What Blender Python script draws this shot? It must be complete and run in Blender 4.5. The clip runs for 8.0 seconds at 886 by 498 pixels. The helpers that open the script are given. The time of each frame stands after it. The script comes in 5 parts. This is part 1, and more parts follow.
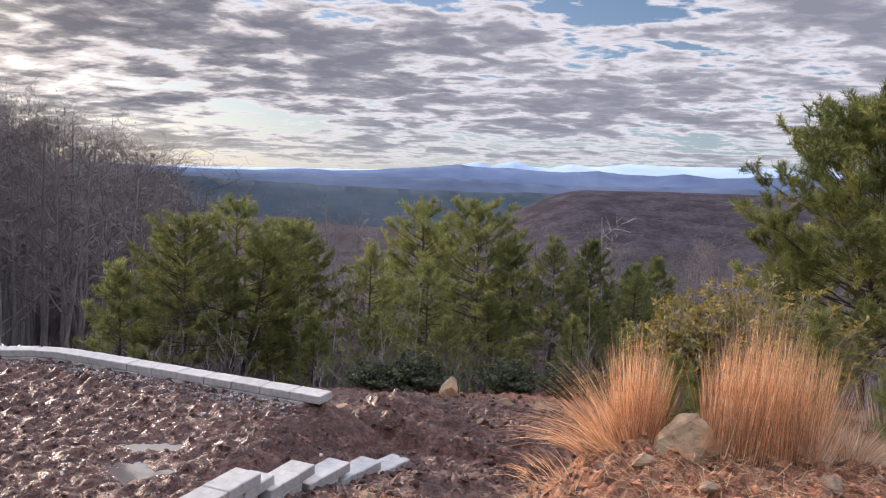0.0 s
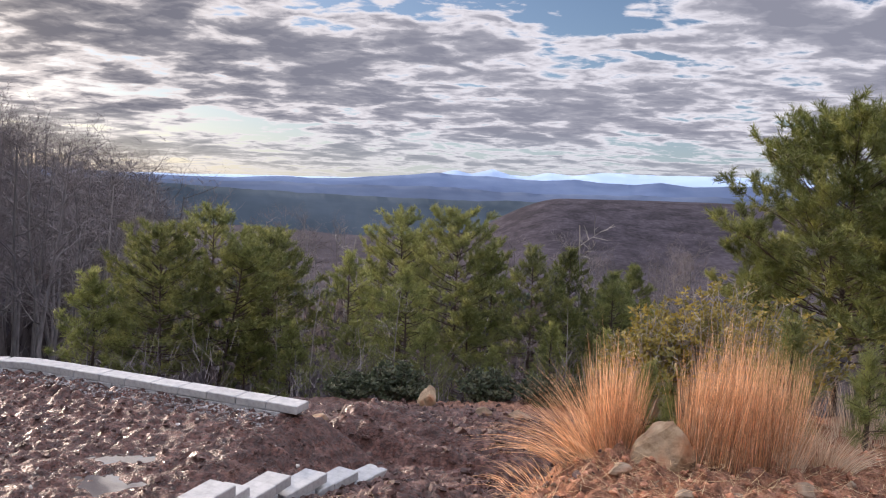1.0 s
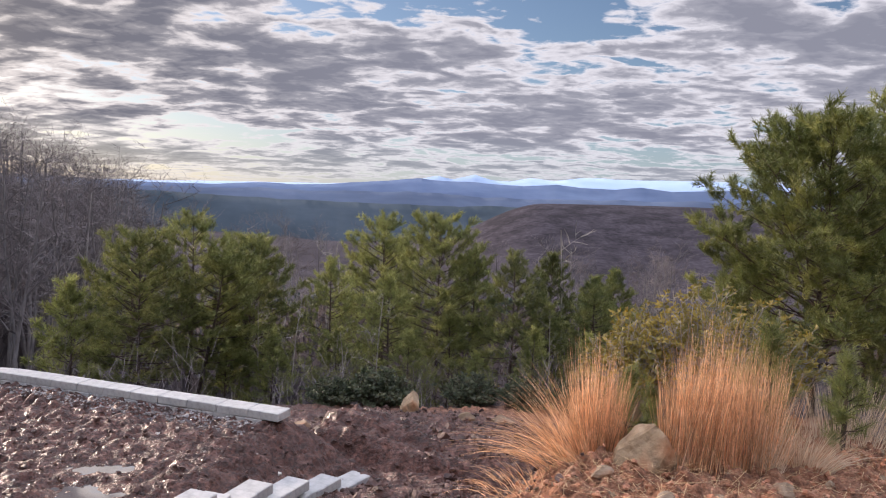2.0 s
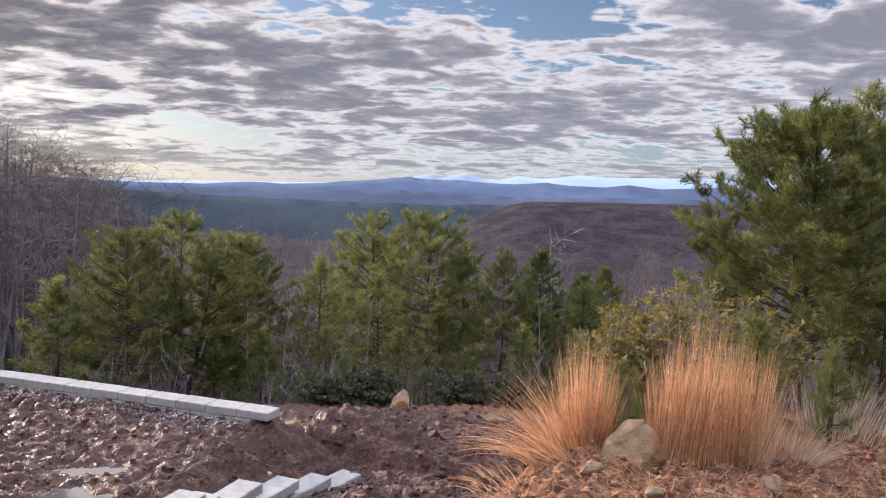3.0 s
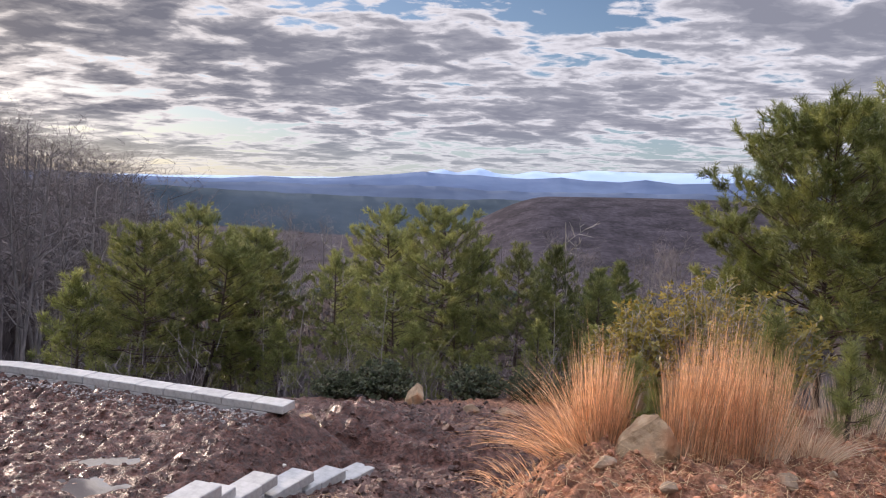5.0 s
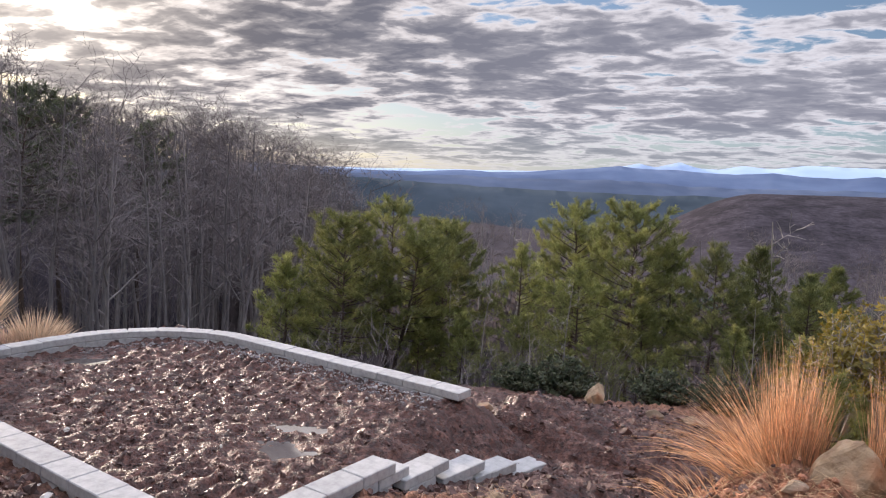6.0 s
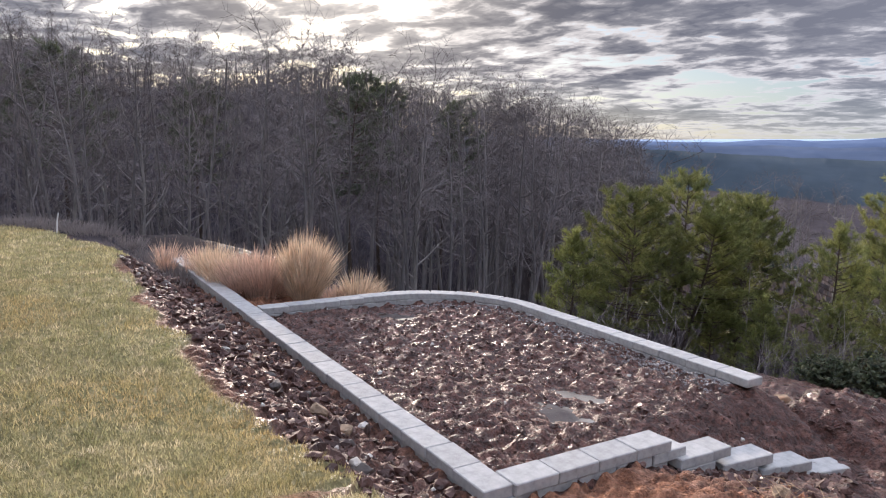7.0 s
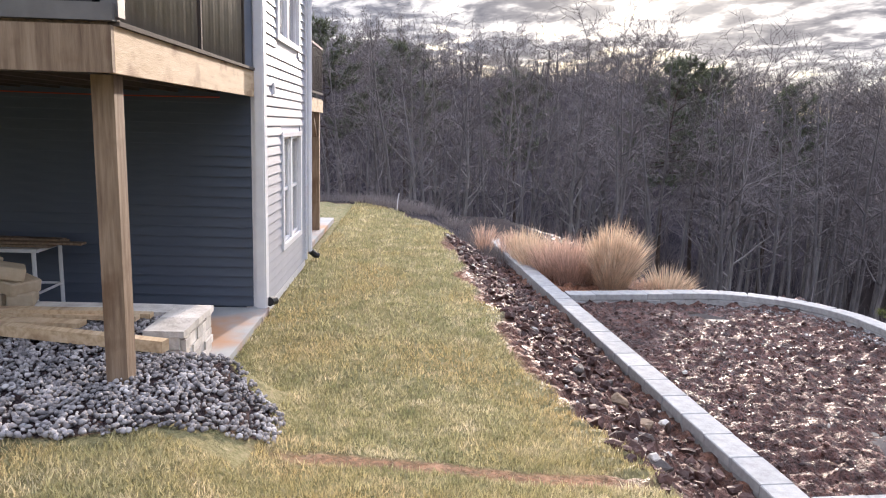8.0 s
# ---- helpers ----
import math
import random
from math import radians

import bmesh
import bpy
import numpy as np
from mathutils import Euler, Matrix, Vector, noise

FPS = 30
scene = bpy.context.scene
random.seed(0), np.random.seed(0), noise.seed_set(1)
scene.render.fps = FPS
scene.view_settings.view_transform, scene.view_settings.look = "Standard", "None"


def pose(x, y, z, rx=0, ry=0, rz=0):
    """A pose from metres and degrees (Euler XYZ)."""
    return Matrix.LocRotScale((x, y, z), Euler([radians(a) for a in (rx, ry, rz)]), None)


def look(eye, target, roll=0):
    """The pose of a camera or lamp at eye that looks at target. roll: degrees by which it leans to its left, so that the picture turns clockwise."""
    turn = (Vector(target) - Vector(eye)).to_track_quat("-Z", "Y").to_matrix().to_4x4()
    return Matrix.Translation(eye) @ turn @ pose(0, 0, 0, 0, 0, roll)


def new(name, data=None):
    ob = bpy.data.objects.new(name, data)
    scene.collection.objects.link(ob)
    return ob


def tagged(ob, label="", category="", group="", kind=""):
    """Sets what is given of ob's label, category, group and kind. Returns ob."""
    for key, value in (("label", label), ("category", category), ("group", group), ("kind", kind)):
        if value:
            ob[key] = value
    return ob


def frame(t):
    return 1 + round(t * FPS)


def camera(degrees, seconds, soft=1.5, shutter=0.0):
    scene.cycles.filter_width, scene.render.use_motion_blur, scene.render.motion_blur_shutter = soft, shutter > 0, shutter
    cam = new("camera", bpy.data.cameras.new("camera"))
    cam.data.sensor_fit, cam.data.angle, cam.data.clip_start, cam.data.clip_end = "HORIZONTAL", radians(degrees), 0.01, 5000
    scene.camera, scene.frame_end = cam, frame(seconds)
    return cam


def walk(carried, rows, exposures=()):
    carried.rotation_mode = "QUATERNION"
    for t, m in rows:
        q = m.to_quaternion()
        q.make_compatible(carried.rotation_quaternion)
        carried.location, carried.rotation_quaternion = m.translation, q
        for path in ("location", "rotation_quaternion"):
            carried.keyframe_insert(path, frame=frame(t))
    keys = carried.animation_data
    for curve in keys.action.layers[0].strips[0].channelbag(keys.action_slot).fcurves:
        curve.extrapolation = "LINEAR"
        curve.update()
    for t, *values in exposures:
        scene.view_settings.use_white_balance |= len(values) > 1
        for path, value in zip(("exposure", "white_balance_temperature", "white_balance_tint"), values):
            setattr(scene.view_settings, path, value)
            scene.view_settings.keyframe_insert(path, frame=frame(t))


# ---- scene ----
cam = camera(64.44, 8.0, soft=1.1)
PATH = [
    (0.0, pose(-0.322, 0.072, 2.098, 85.15, -2.28, 4.56)),
    (0.5, pose(-0.317, 0.063, 2.107, 85.47, -2.45, 3.87)),
    (1.0, pose(-0.310, 0.079, 2.106, 85.87, -2.42, 2.86)),
    (1.5, pose(-0.308, 0.076, 2.096, 86.24, -2.30, 1.99)),
    (2.0, pose(-0.305, 0.079, 2.101, 86.38, -2.14, 1.39)),
    (3.5, pose(-0.291, 0.076, 2.090, 86.20, -1.74, 0.21)),
    (4.0, pose(-0.297, 0.077, 2.088, 86.10, -1.71, 0.01)),
    (5.5, pose(-0.262, 0.082, 2.089, 85.46, -2.37, 5.98)),
    (6.0, pose(-0.172, 0.134, 2.082, 84.73, -2.68, 17.32)),
    (6.5, pose(-0.080, 0.117, 2.109, 83.42, -2.24, 29.61)),
    (7.0, pose(0.000, -0.000, 2.100, 81.73, -1.66, 40.82)),
    (7.5, pose(0.053, -0.093, 2.142, 80.25, -1.31, 52.20)),
    (8.0, pose(0.093, -0.138, 2.144, 80.00, -1.77, 65.74)),
]
walk(cam, PATH, exposures=((0.0, 0.30, 6520, 19), (5.5, 0.28, 6520, 19), (6.5, 0.18, 6400, 18), (7.0, 0.16, 6250, 17), (7.5, 0.42, 6250, 17), (8.0, 0.62, 6250, 17)))

# ---------------------------------------------------------------- light
SUN_AZ, SUN_EL = 56.0, 14.0            # degrees left of +y, and above the horizon
sun_dir = Vector((-math.sin(radians(SUN_AZ)) * math.cos(radians(SUN_EL)),
                  math.cos(radians(SUN_AZ)) * math.cos(radians(SUN_EL)), math.sin(radians(SUN_EL))))
sun_data = bpy.data.lights.new("sun", "SUN")
sun_data.energy, sun_data.angle, sun_data.color = 4.8, radians(2.0), (1.0, 0.84, 0.66)
sun = new("sun", sun_data)
sun.matrix_world = look(sun_dir * 50, (0, 0, 0))


def link(nt, a, b):
    nt.links.new(a, b)


def node(nt, kind, **values):
    n = nt.nodes.new(kind)
    for key, value in values.items():
        if key in n.inputs:
            n.inputs[key].default_value = value
    return n


def math_node(nt, op, a, b=None, clamp=False):
    n = nt.nodes.new("ShaderNodeMath")
    n.operation, n.use_clamp = op, clamp
    for i, value in enumerate((a, b)):
        if value is None:
            continue
        if isinstance(value, (int, float)):
            n.inputs[i].default_value = value
        else:
            link(nt, value, n.inputs[i])
    return n.outputs[0]


def ramp_node(nt, fac, stops, interpolation="LINEAR"):
    n = nt.nodes.new("ShaderNodeValToRGB")
    n.color_ramp.interpolation = interpolation
    els = n.color_ramp.elements
    els[0].position, els[1].position = stops[0][0], stops[-1][0]
    els[0].color, els[1].color = (*stops[0][1], 1), (*stops[-1][1], 1)
    for p, c in stops[1:-1]:
        els.new(p).color = (*c, 1)
    link(nt, fac, n.inputs[0])
    return n.outputs[0]


def mix_node(nt, fac, a, b, blend="MIX"):
    n = nt.nodes.new("ShaderNodeMix")
    n.data_type, n.blend_type = "RGBA", blend
    for socket, value in ((n.inputs[0], fac), (n.inputs[6], a), (n.inputs[7], b)):
        if isinstance(value, (int, float)):
            socket.default_value = value
        elif isinstance(value, tuple):
            socket.default_value = (*value, 1)
        else:
            link(nt, value, socket)
    return n.outputs[2]


# the sky: blue air, with a broken sheet of cloud at one height over it
world = bpy.data.worlds.new("sky")
scene.world = world
world.use_nodes = True
wt = world.node_tree
wt.nodes.clear()
air = wt.nodes.new("ShaderNodeTexSky")
air.sky_type, air.sun_disc = "NISHITA", False
air.sun_elevation, air.sun_rotation = radians(SUN_EL), radians(-SUN_AZ)
coord = wt.nodes.new("ShaderNodeTexCoord")
sep = wt.nodes.new("ShaderNodeSeparateXYZ")
link(wt, coord.outputs["Generated"], sep.inputs[0])
up = math_node(wt, "MAXIMUM", sep.outputs[2], 0.0)
lift = math_node(wt, "ADD", up, 0.125)
flat = wt.nodes.new("ShaderNodeCombineXYZ")
link(wt, math_node(wt, "DIVIDE", sep.outputs[0], lift), flat.inputs[0])
link(wt, math_node(wt, "DIVIDE", sep.outputs[1], lift), flat.inputs[1])
turn = node(wt, "ShaderNodeMapping")
turn.inputs["Rotation"].default_value = (0, 0, radians(10))
turn.inputs["Scale"].default_value = (0.85, 1.1, 1)
link(wt, flat.outputs[0], turn.inputs[0])


def wnoise(scale, detail, rough, distort=0.0, offset=0.0):
    n = node(wt, "ShaderNodeTexNoise", Scale=scale, Detail=detail, Roughness=rough, Distortion=distort)
    m = node(wt, "ShaderNodeMapping")
    m.inputs["Location"].default_value = (offset, offset * 0.7, 0)
    link(wt, turn.outputs[0], m.inputs[0])
    link(wt, m.outputs[0], n.inputs["Vector"])
    return n.outputs[0]


def toward(az, el):
    """Cosine of the angle between a sky direction and the one being looked up."""
    n = wt.nodes.new("ShaderNodeVectorMath")
    n.operation = "DOT_PRODUCT"
    link(wt, coord.outputs["Generated"], n.inputs[0])
    n.inputs[1].default_value = (-math.sin(radians(az)) * math.cos(radians(el)), math.cos(radians(az)) * math.cos(radians(el)), math.sin(radians(el)))
    return math_node(wt, "MAXIMUM", n.outputs["Value"], 0.0)


banks = wnoise(1.05, 2.0, 0.5, 0.4, 3.7)
puffs = wnoise(4.6, 3.0, 0.5, 0.5, 1.3)
fine = wnoise(13.0, 4.0, 0.6, 0.4, 8.1)
body = math_node(wt, "ADD", math_node(wt, "MULTIPLY", banks, 0.58), math_node(wt, "MULTIPLY", puffs, 0.58))
body = math_node(wt, "ADD", body, math_node(wt, "MULTIPLY", fine, 0.26))
# the sheet is thick across the middle of the sky, broken into small puffs lower down, and open in places high up
sheet = ramp_node(wt, up, [(0.0, (0.47, 0.47, 0.47)), (0.04, (0.575, 0.575, 0.575)), (0.10, (0.58, 0.58, 0.58)), (0.145, (0.625, 0.625, 0.625)), (0.215, (0.63, 0.63, 0.63)), (0.27, (0.55, 0.55, 0.55)), (0.5, (0.53, 0.53, 0.53))])
body = math_node(wt, "ADD", body, math_node(wt, "SUBTRACT", sheet, 0.55))
body = math_node(wt, "SUBTRACT", body, math_node(wt, "MULTIPLY", math_node(wt, "POWER", toward(-8.0, 17.0), 220.0), 0.24))
body = math_node(wt, "ADD", body, math_node(wt, "MULTIPLY", math_node(wt, "POWER", toward(-27.0, 10.5), 90.0), 0.025))
body = math_node(wt, "ADD", body, math_node(wt, "MULTIPLY", math_node(wt, "POWER", toward(27.0, 7.0), 200.0), 0.045))
cover = ramp_node(wt, body, [(0.635, (0, 0, 0)), (0.70, (1, 1, 1))])
thick = ramp_node(wt, body, [(0.685, (0, 0, 0)), (0.735, (0.30, 0.30, 0.30)), (0.79, (0.80, 0.80, 0.80)), (0.88, (1, 1, 1))])
to_sun = toward(SUN_AZ - 7, SUN_EL)
near_sun = math_node(wt, "POWER", to_sun, 120.0)
side_sun = math_node(wt, "POWER", to_sun, 6.0)
lit = mix_node(wt, side_sun, (0.76, 0.78, 0.82), (0.88, 0.83, 0.75))
lit = mix_node(wt, near_sun, lit, (2.6, 2.4, 2.0))
dark = mix_node(wt, side_sun, (0.25, 0.27, 0.325), (0.125, 0.127, 0.145))
dark = mix_node(wt, math_node(wt, "POWER", to_sun, 60.0), dark, (0.62, 0.58, 0.52))
cloud = mix_node(wt, thick, lit, dark)
air_lit = mix_node(wt, 1.0, air.outputs[0], (0.085, 0.098, 0.115), "MULTIPLY")
glow = ramp_node(wt, up, [(0.0, (1, 1, 1)), (0.07, (0.45, 0.45, 0.45)), (0.20, (0, 0, 0))])
air_lit = mix_node(wt, math_node(wt, "MULTIPLY", glow, 0.65), air_lit, mix_node(wt, side_sun, (0.40, 0.54, 0.72), (0.86, 0.75, 0.58)))
low = ramp_node(wt, up, [(0.0, (0.10, 0.10, 0.10)), (0.04, (0.70, 0.70, 0.70)), (0.10, (1, 1, 1))])
total = mix_node(wt, math_node(wt, "MULTIPLY", cover, low), air_lit, cloud)
# the sky high overhead, out of view, is boosted as added fill light on the ground
bg = node(wt, "ShaderNodeBackground")
link(wt, total, bg.inputs[0])
overhead_fill = ramp_node(wt, up, [(0.30, (0, 0, 0)), (0.75, (1, 1, 1))])
link(wt, math_node(wt, "ADD", math_node(wt, "MULTIPLY", overhead_fill, 2.7), 0.88), bg.inputs[1])
wout = wt.nodes.new("ShaderNodeOutputWorld")
link(wt, bg.outputs[0], wout.inputs[0])

# ---------------------------------------------------------------- materials


def surface(name, colors, scale=5.0, rough=0.8, bump=0.0, bump_scale=40.0, metal=0.0, detail=6.0, second=None, stretch=(1, 1, 1),
            spec=0.5, vary=0.0, trans=0.0, island=0.0):
    """A Principled surface whose colour runs over a ramp of noise, with a second, larger noise over it and fine relief."""
    m = bpy.data.materials.new(name)
    m.use_nodes = True
    nt = m.node_tree
    p = nt.nodes["Principled BSDF"]
    tc = nt.nodes.new("ShaderNodeTexCoord")
    mp = node(nt, "ShaderNodeMapping")
    mp.inputs["Scale"].default_value = stretch
    link(nt, tc.outputs["Object"], mp.inputs[0])
    n = node(nt, "ShaderNodeTexNoise", Scale=scale, Detail=detail, Roughness=0.6)
    link(nt, mp.outputs[0], n.inputs["Vector"])
    k = len(colors)
    col = ramp_node(nt, n.outputs[0], [(0.3 + 0.4 * i / max(1, k - 1), c) for i, c in enumerate(colors)])
    if second:
        color2, scale2, lo, hi = second
        n2 = node(nt, "ShaderNodeTexNoise", Scale=scale2, Detail=4.0)
        link(nt, tc.outputs["Object"], n2.inputs["Vector"])
        col = mix_node(nt, ramp_node(nt, n2.outputs[0], [(lo, (0, 0, 0)), (hi, (1, 1, 1))]), col, color2)
    if vary:
        oi = nt.nodes.new("ShaderNodeObjectInfo")
        hsv = nt.nodes.new("ShaderNodeHueSaturation")
        v = math_node(nt, "ADD", math_node(nt, "MULTIPLY", oi.outputs["Random"], 2 * vary), 1 - vary)
        link(nt, v, hsv.inputs["Value"])
        link(nt, col, hsv.inputs["Color"])
        col = hsv.outputs[0]
    if island:
        ge = nt.nodes.new("ShaderNodeNewGeometry")
        hs = nt.nodes.new("ShaderNodeHueSaturation")
        link(nt, math_node(nt, "ADD", math_node(nt, "MULTIPLY", ge.outputs["Random Per Island"], 2 * island), 1 - island), hs.inputs["Value"])
        link(nt, col, hs.inputs["Color"])
        col = hs.outputs[0]
    link(nt, col, p.inputs["Base Color"])
    p.inputs["Roughness"].default_value = rough
    p.inputs["Metallic"].default_value = metal
    p.inputs["Specular IOR Level"].default_value = spec
    if trans:
        out = nt.nodes["Material Output"]
        tl = nt.nodes.new("ShaderNodeBsdfTranslucent")
        link(nt, col, tl.inputs[0])
        ms = nt.nodes.new("ShaderNodeMixShader")
        ms.inputs[0].default_value = trans
        link(nt, p.outputs[0], ms.inputs[1])
        link(nt, tl.outputs[0], ms.inputs[2])
        link(nt, ms.outputs[0], out.inputs[0])
    if bump:
        nb = node(nt, "ShaderNodeTexNoise", Scale=bump_scale, Detail=5.0)
        link(nt, mp.outputs[0], nb.inputs["Vector"])
        b = node(nt, "ShaderNodeBump", Strength=1.0, Distance=bump)
        link(nt, nb.outputs[0], b.inputs["Height"])
        link(nt, b.outputs[0], p.inputs["Normal"])
    return m


CONCRETE = surface("cast_concrete", [(0.29, 0.285, 0.275), (0.385, 0.38, 0.365), (0.45, 0.44, 0.425)], 14, 0.85, 0.003, 120, vary=0.08,
                   second=((0.34, 0.32, 0.30), 3.0, 0.62, 0.8))
SLAB = surface("patio_concrete", [(0.30, 0.31, 0.31), (0.40, 0.40, 0.39)], 3, 0.8, 0.001, 90, second=((0.44, 0.24, 0.13), 0.9, 0.46, 0.62))
BARK = surface("pine_bark", [(0.035, 0.024, 0.018), (0.09, 0.062, 0.045)], 9, 0.95, 0.02, 25, stretch=(1, 1, 0.3))
GREYBARK = surface("grey_bark", [(0.095, 0.085, 0.084), (0.21, 0.188, 0.178)], 6, 0.95, 0.01, 20, stretch=(1, 1, 0.25), vary=0.25)
LIGHTBARK = surface("light_grey_bark", [(0.14, 0.128, 0.12), (0.27, 0.245, 0.225)], 6, 0.95, 0.01, 20, stretch=(1, 1, 0.25), vary=0.25)
PALEBARK = surface("pale_bark", [(0.20, 0.18, 0.155), (0.34, 0.31, 0.27)], 6, 0.95, 0.01, 20, stretch=(1, 1, 0.25))
TWIG = surface("bare_twigs", [(0.125, 0.107, 0.106), (0.20, 0.170, 0.165)], 2, 0.95, vary=0.25)
NEEDLE = surface("pine_needles", [(0.10, 0.118, 0.040), (0.205, 0.225, 0.072), (0.35, 0.35, 0.12)], 1.6, 0.5, trans=0.45, spec=0.4,
                 second=((0.24, 0.225, 0.06), 0.5, 0.55, 0.75), vary=0.2, island=0.3)
NEEDLE_DARK = surface("dark_pine_needles", [(0.060, 0.078, 0.024), (0.13, 0.15, 0.042), (0.25, 0.255, 0.072)], 1.4, 0.5, trans=0.3, spec=0.4, vary=0.15, island=0.3)
LAUREL = surface("laurel_leaves", [(0.07, 0.075, 0.015), (0.20, 0.155, 0.02), (0.36, 0.25, 0.025)], 3.5, 0.45, trans=0.3)
SHRUB = surface("evergreen_leaves", [(0.025, 0.038, 0.018), (0.06, 0.075, 0.034), (0.11, 0.10, 0.05)], 4, 0.6, trans=0.25, island=0.4)
SEDGE = surface("dry_sedge", [(0.44, 0.22, 0.11), (0.68, 0.40, 0.22), (0.84, 0.60, 0.40)], 9, 0.7, trans=0.45, island=0.55)
PLUME = surface("pale_plumes", [(0.52, 0.37, 0.25), (0.68, 0.52, 0.37), (0.80, 0.68, 0.52)], 6, 0.75, trans=0.45, island=0.3)
STRAW = surface("straw", [(0.42, 0.27, 0.13), (0.58, 0.42, 0.24)], 8, 0.8, trans=0.2)
BLADE = surface("lawn_blades", [(0.225, 0.232, 0.105), (0.43, 0.39, 0.21), (0.72, 0.625, 0.43)], 3.2, 0.7, trans=0.4, island=0.5, detail=9.0,
                second=((0.50, 0.39, 0.19), 0.55, 0.48, 0.66))
SCRUB = surface("dry_scrub", [(0.14, 0.125, 0.125), (0.27, 0.24, 0.235)], 5, 0.9, trans=0.2)
STONE = surface("field_stone", [(0.15, 0.10, 0.065), (0.26, 0.185, 0.12), (0.34, 0.265, 0.19)], 5, 0.9, 0.06, 7, second=((0.30, 0.14, 0.07), 3, 0.5, 0.7), vary=0.1)
WETSTONE = surface("wet_stone", [(0.07, 0.055, 0.048), (0.15, 0.125, 0.11)], 6, 0.7, 0.015, 16, vary=0.25)
PEBBLE = surface("river_gravel", [(0.14, 0.128, 0.128), (0.25, 0.23, 0.225), (0.40, 0.375, 0.36)], 7, 0.8, detail=1.0, island=0.4)
CLOD = surface("clay_clods", [(0.20, 0.078, 0.040), (0.37, 0.16, 0.088), (0.52, 0.28, 0.175)], 5, 0.85, 0.01, 40, island=0.35)
WETCLOD = surface("wet_clay_clods", [(0.034, 0.015, 0.011), (0.075, 0.035, 0.026), (0.14, 0.074, 0.058)], 6, 0.62, 0.01, 40, island=0.4)
VENEER = surface("stone_veneer", [(0.36, 0.33, 0.29), (0.55, 0.51, 0.46), (0.66, 0.63, 0.58)], 5, 0.85, 0.01, 30, vary=0.2)
# Deck lumber in two tones: darkened for shaded faces, then pale for the sunlit rim.
LUMBER = surface("treated_lumber_shaded", [(0.12, 0.075, 0.045), (0.21, 0.142, 0.088), (0.29, 0.21, 0.14)], 4, 0.75, 0.003, 30, stretch=(7, 7, 0.5),
                 second=((0.13, 0.075, 0.04), 3.0, 0.56, 0.72))
LUMBER_X = surface("rim_lumber_sunlit", [(0.36, 0.24, 0.13), (0.52, 0.38, 0.23), (0.60, 0.46, 0.30)], 4, 0.75, 0.002, 30, stretch=(0.8, 6, 6),
                   second=((0.24, 0.14, 0.075), 3.2, 0.56, 0.70))
SIDING = surface("slate_blue_siding", [(0.058, 0.074, 0.105), (0.072, 0.092, 0.128)], 3, 0.55, 0.0006, 60, stretch=(1, 1, 6))
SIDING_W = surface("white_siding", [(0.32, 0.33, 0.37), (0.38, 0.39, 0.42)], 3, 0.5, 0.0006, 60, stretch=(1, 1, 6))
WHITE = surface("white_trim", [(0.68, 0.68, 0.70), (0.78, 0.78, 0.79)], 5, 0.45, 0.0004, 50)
METAL_W = surface("white_painted_steel", [(0.60, 0.60, 0.60), (0.70, 0.70, 0.69)], 8, 0.4)
BLACK = surface("black_metal", [(0.012, 0.012, 0.014), (0.025, 0.025, 0.028)], 8, 0.4, metal=0.3)
PANEL = surface("taupe_panel", [(0.22, 0.205, 0.165), (0.28, 0.26, 0.215)], 3, 0.7, 0.001, 8, stretch=(9, 9, 0.4))
BLIND = surface("window_blind", [(0.52, 0.53, 0.53), (0.60, 0.60, 0.60)], 5, 0.7)
PAVER = surface("buff_paver", [(0.42, 0.33, 0.22), (0.54, 0.44, 0.31)], 12, 0.9, 0.003, 80, vary=0.12)
# Dark brown: own tone of sill and frames, painted shade on joists and beam.
DARK_SHADE = surface("dark_parts_and_shade", [(0.05, 0.04, 0.032), (0.08, 0.062, 0.05)], 5, 0.9)

glass = bpy.data.materials.new("window_glass")
glass.use_nodes = True
gp = glass.node_tree.nodes["Principled BSDF"]
gp.inputs["Base Color"].default_value = (0.9, 0.93, 0.95, 1)
gp.inputs["Roughness"].default_value, gp.inputs["Transmission Weight"].default_value, gp.inputs["IOR"].default_value = 0.02, 1.0, 1.45
water = bpy.data.materials.new("puddle_water")
water.use_nodes = True
wp = water.node_tree.nodes["Principled BSDF"]
wp.inputs["Base Color"].default_value = (0.05, 0.03, 0.022, 1)
wp.inputs["Coat Weight"].default_value, wp.inputs["Coat IOR"].default_value, wp.inputs["Coat Roughness"].default_value = 1.0, 2.5, 0.02
wp.inputs["Roughness"].default_value, wp.inputs["IOR"].default_value, wp.inputs["Specular IOR Level"].default_value = 0.03, 1.33, 0.9


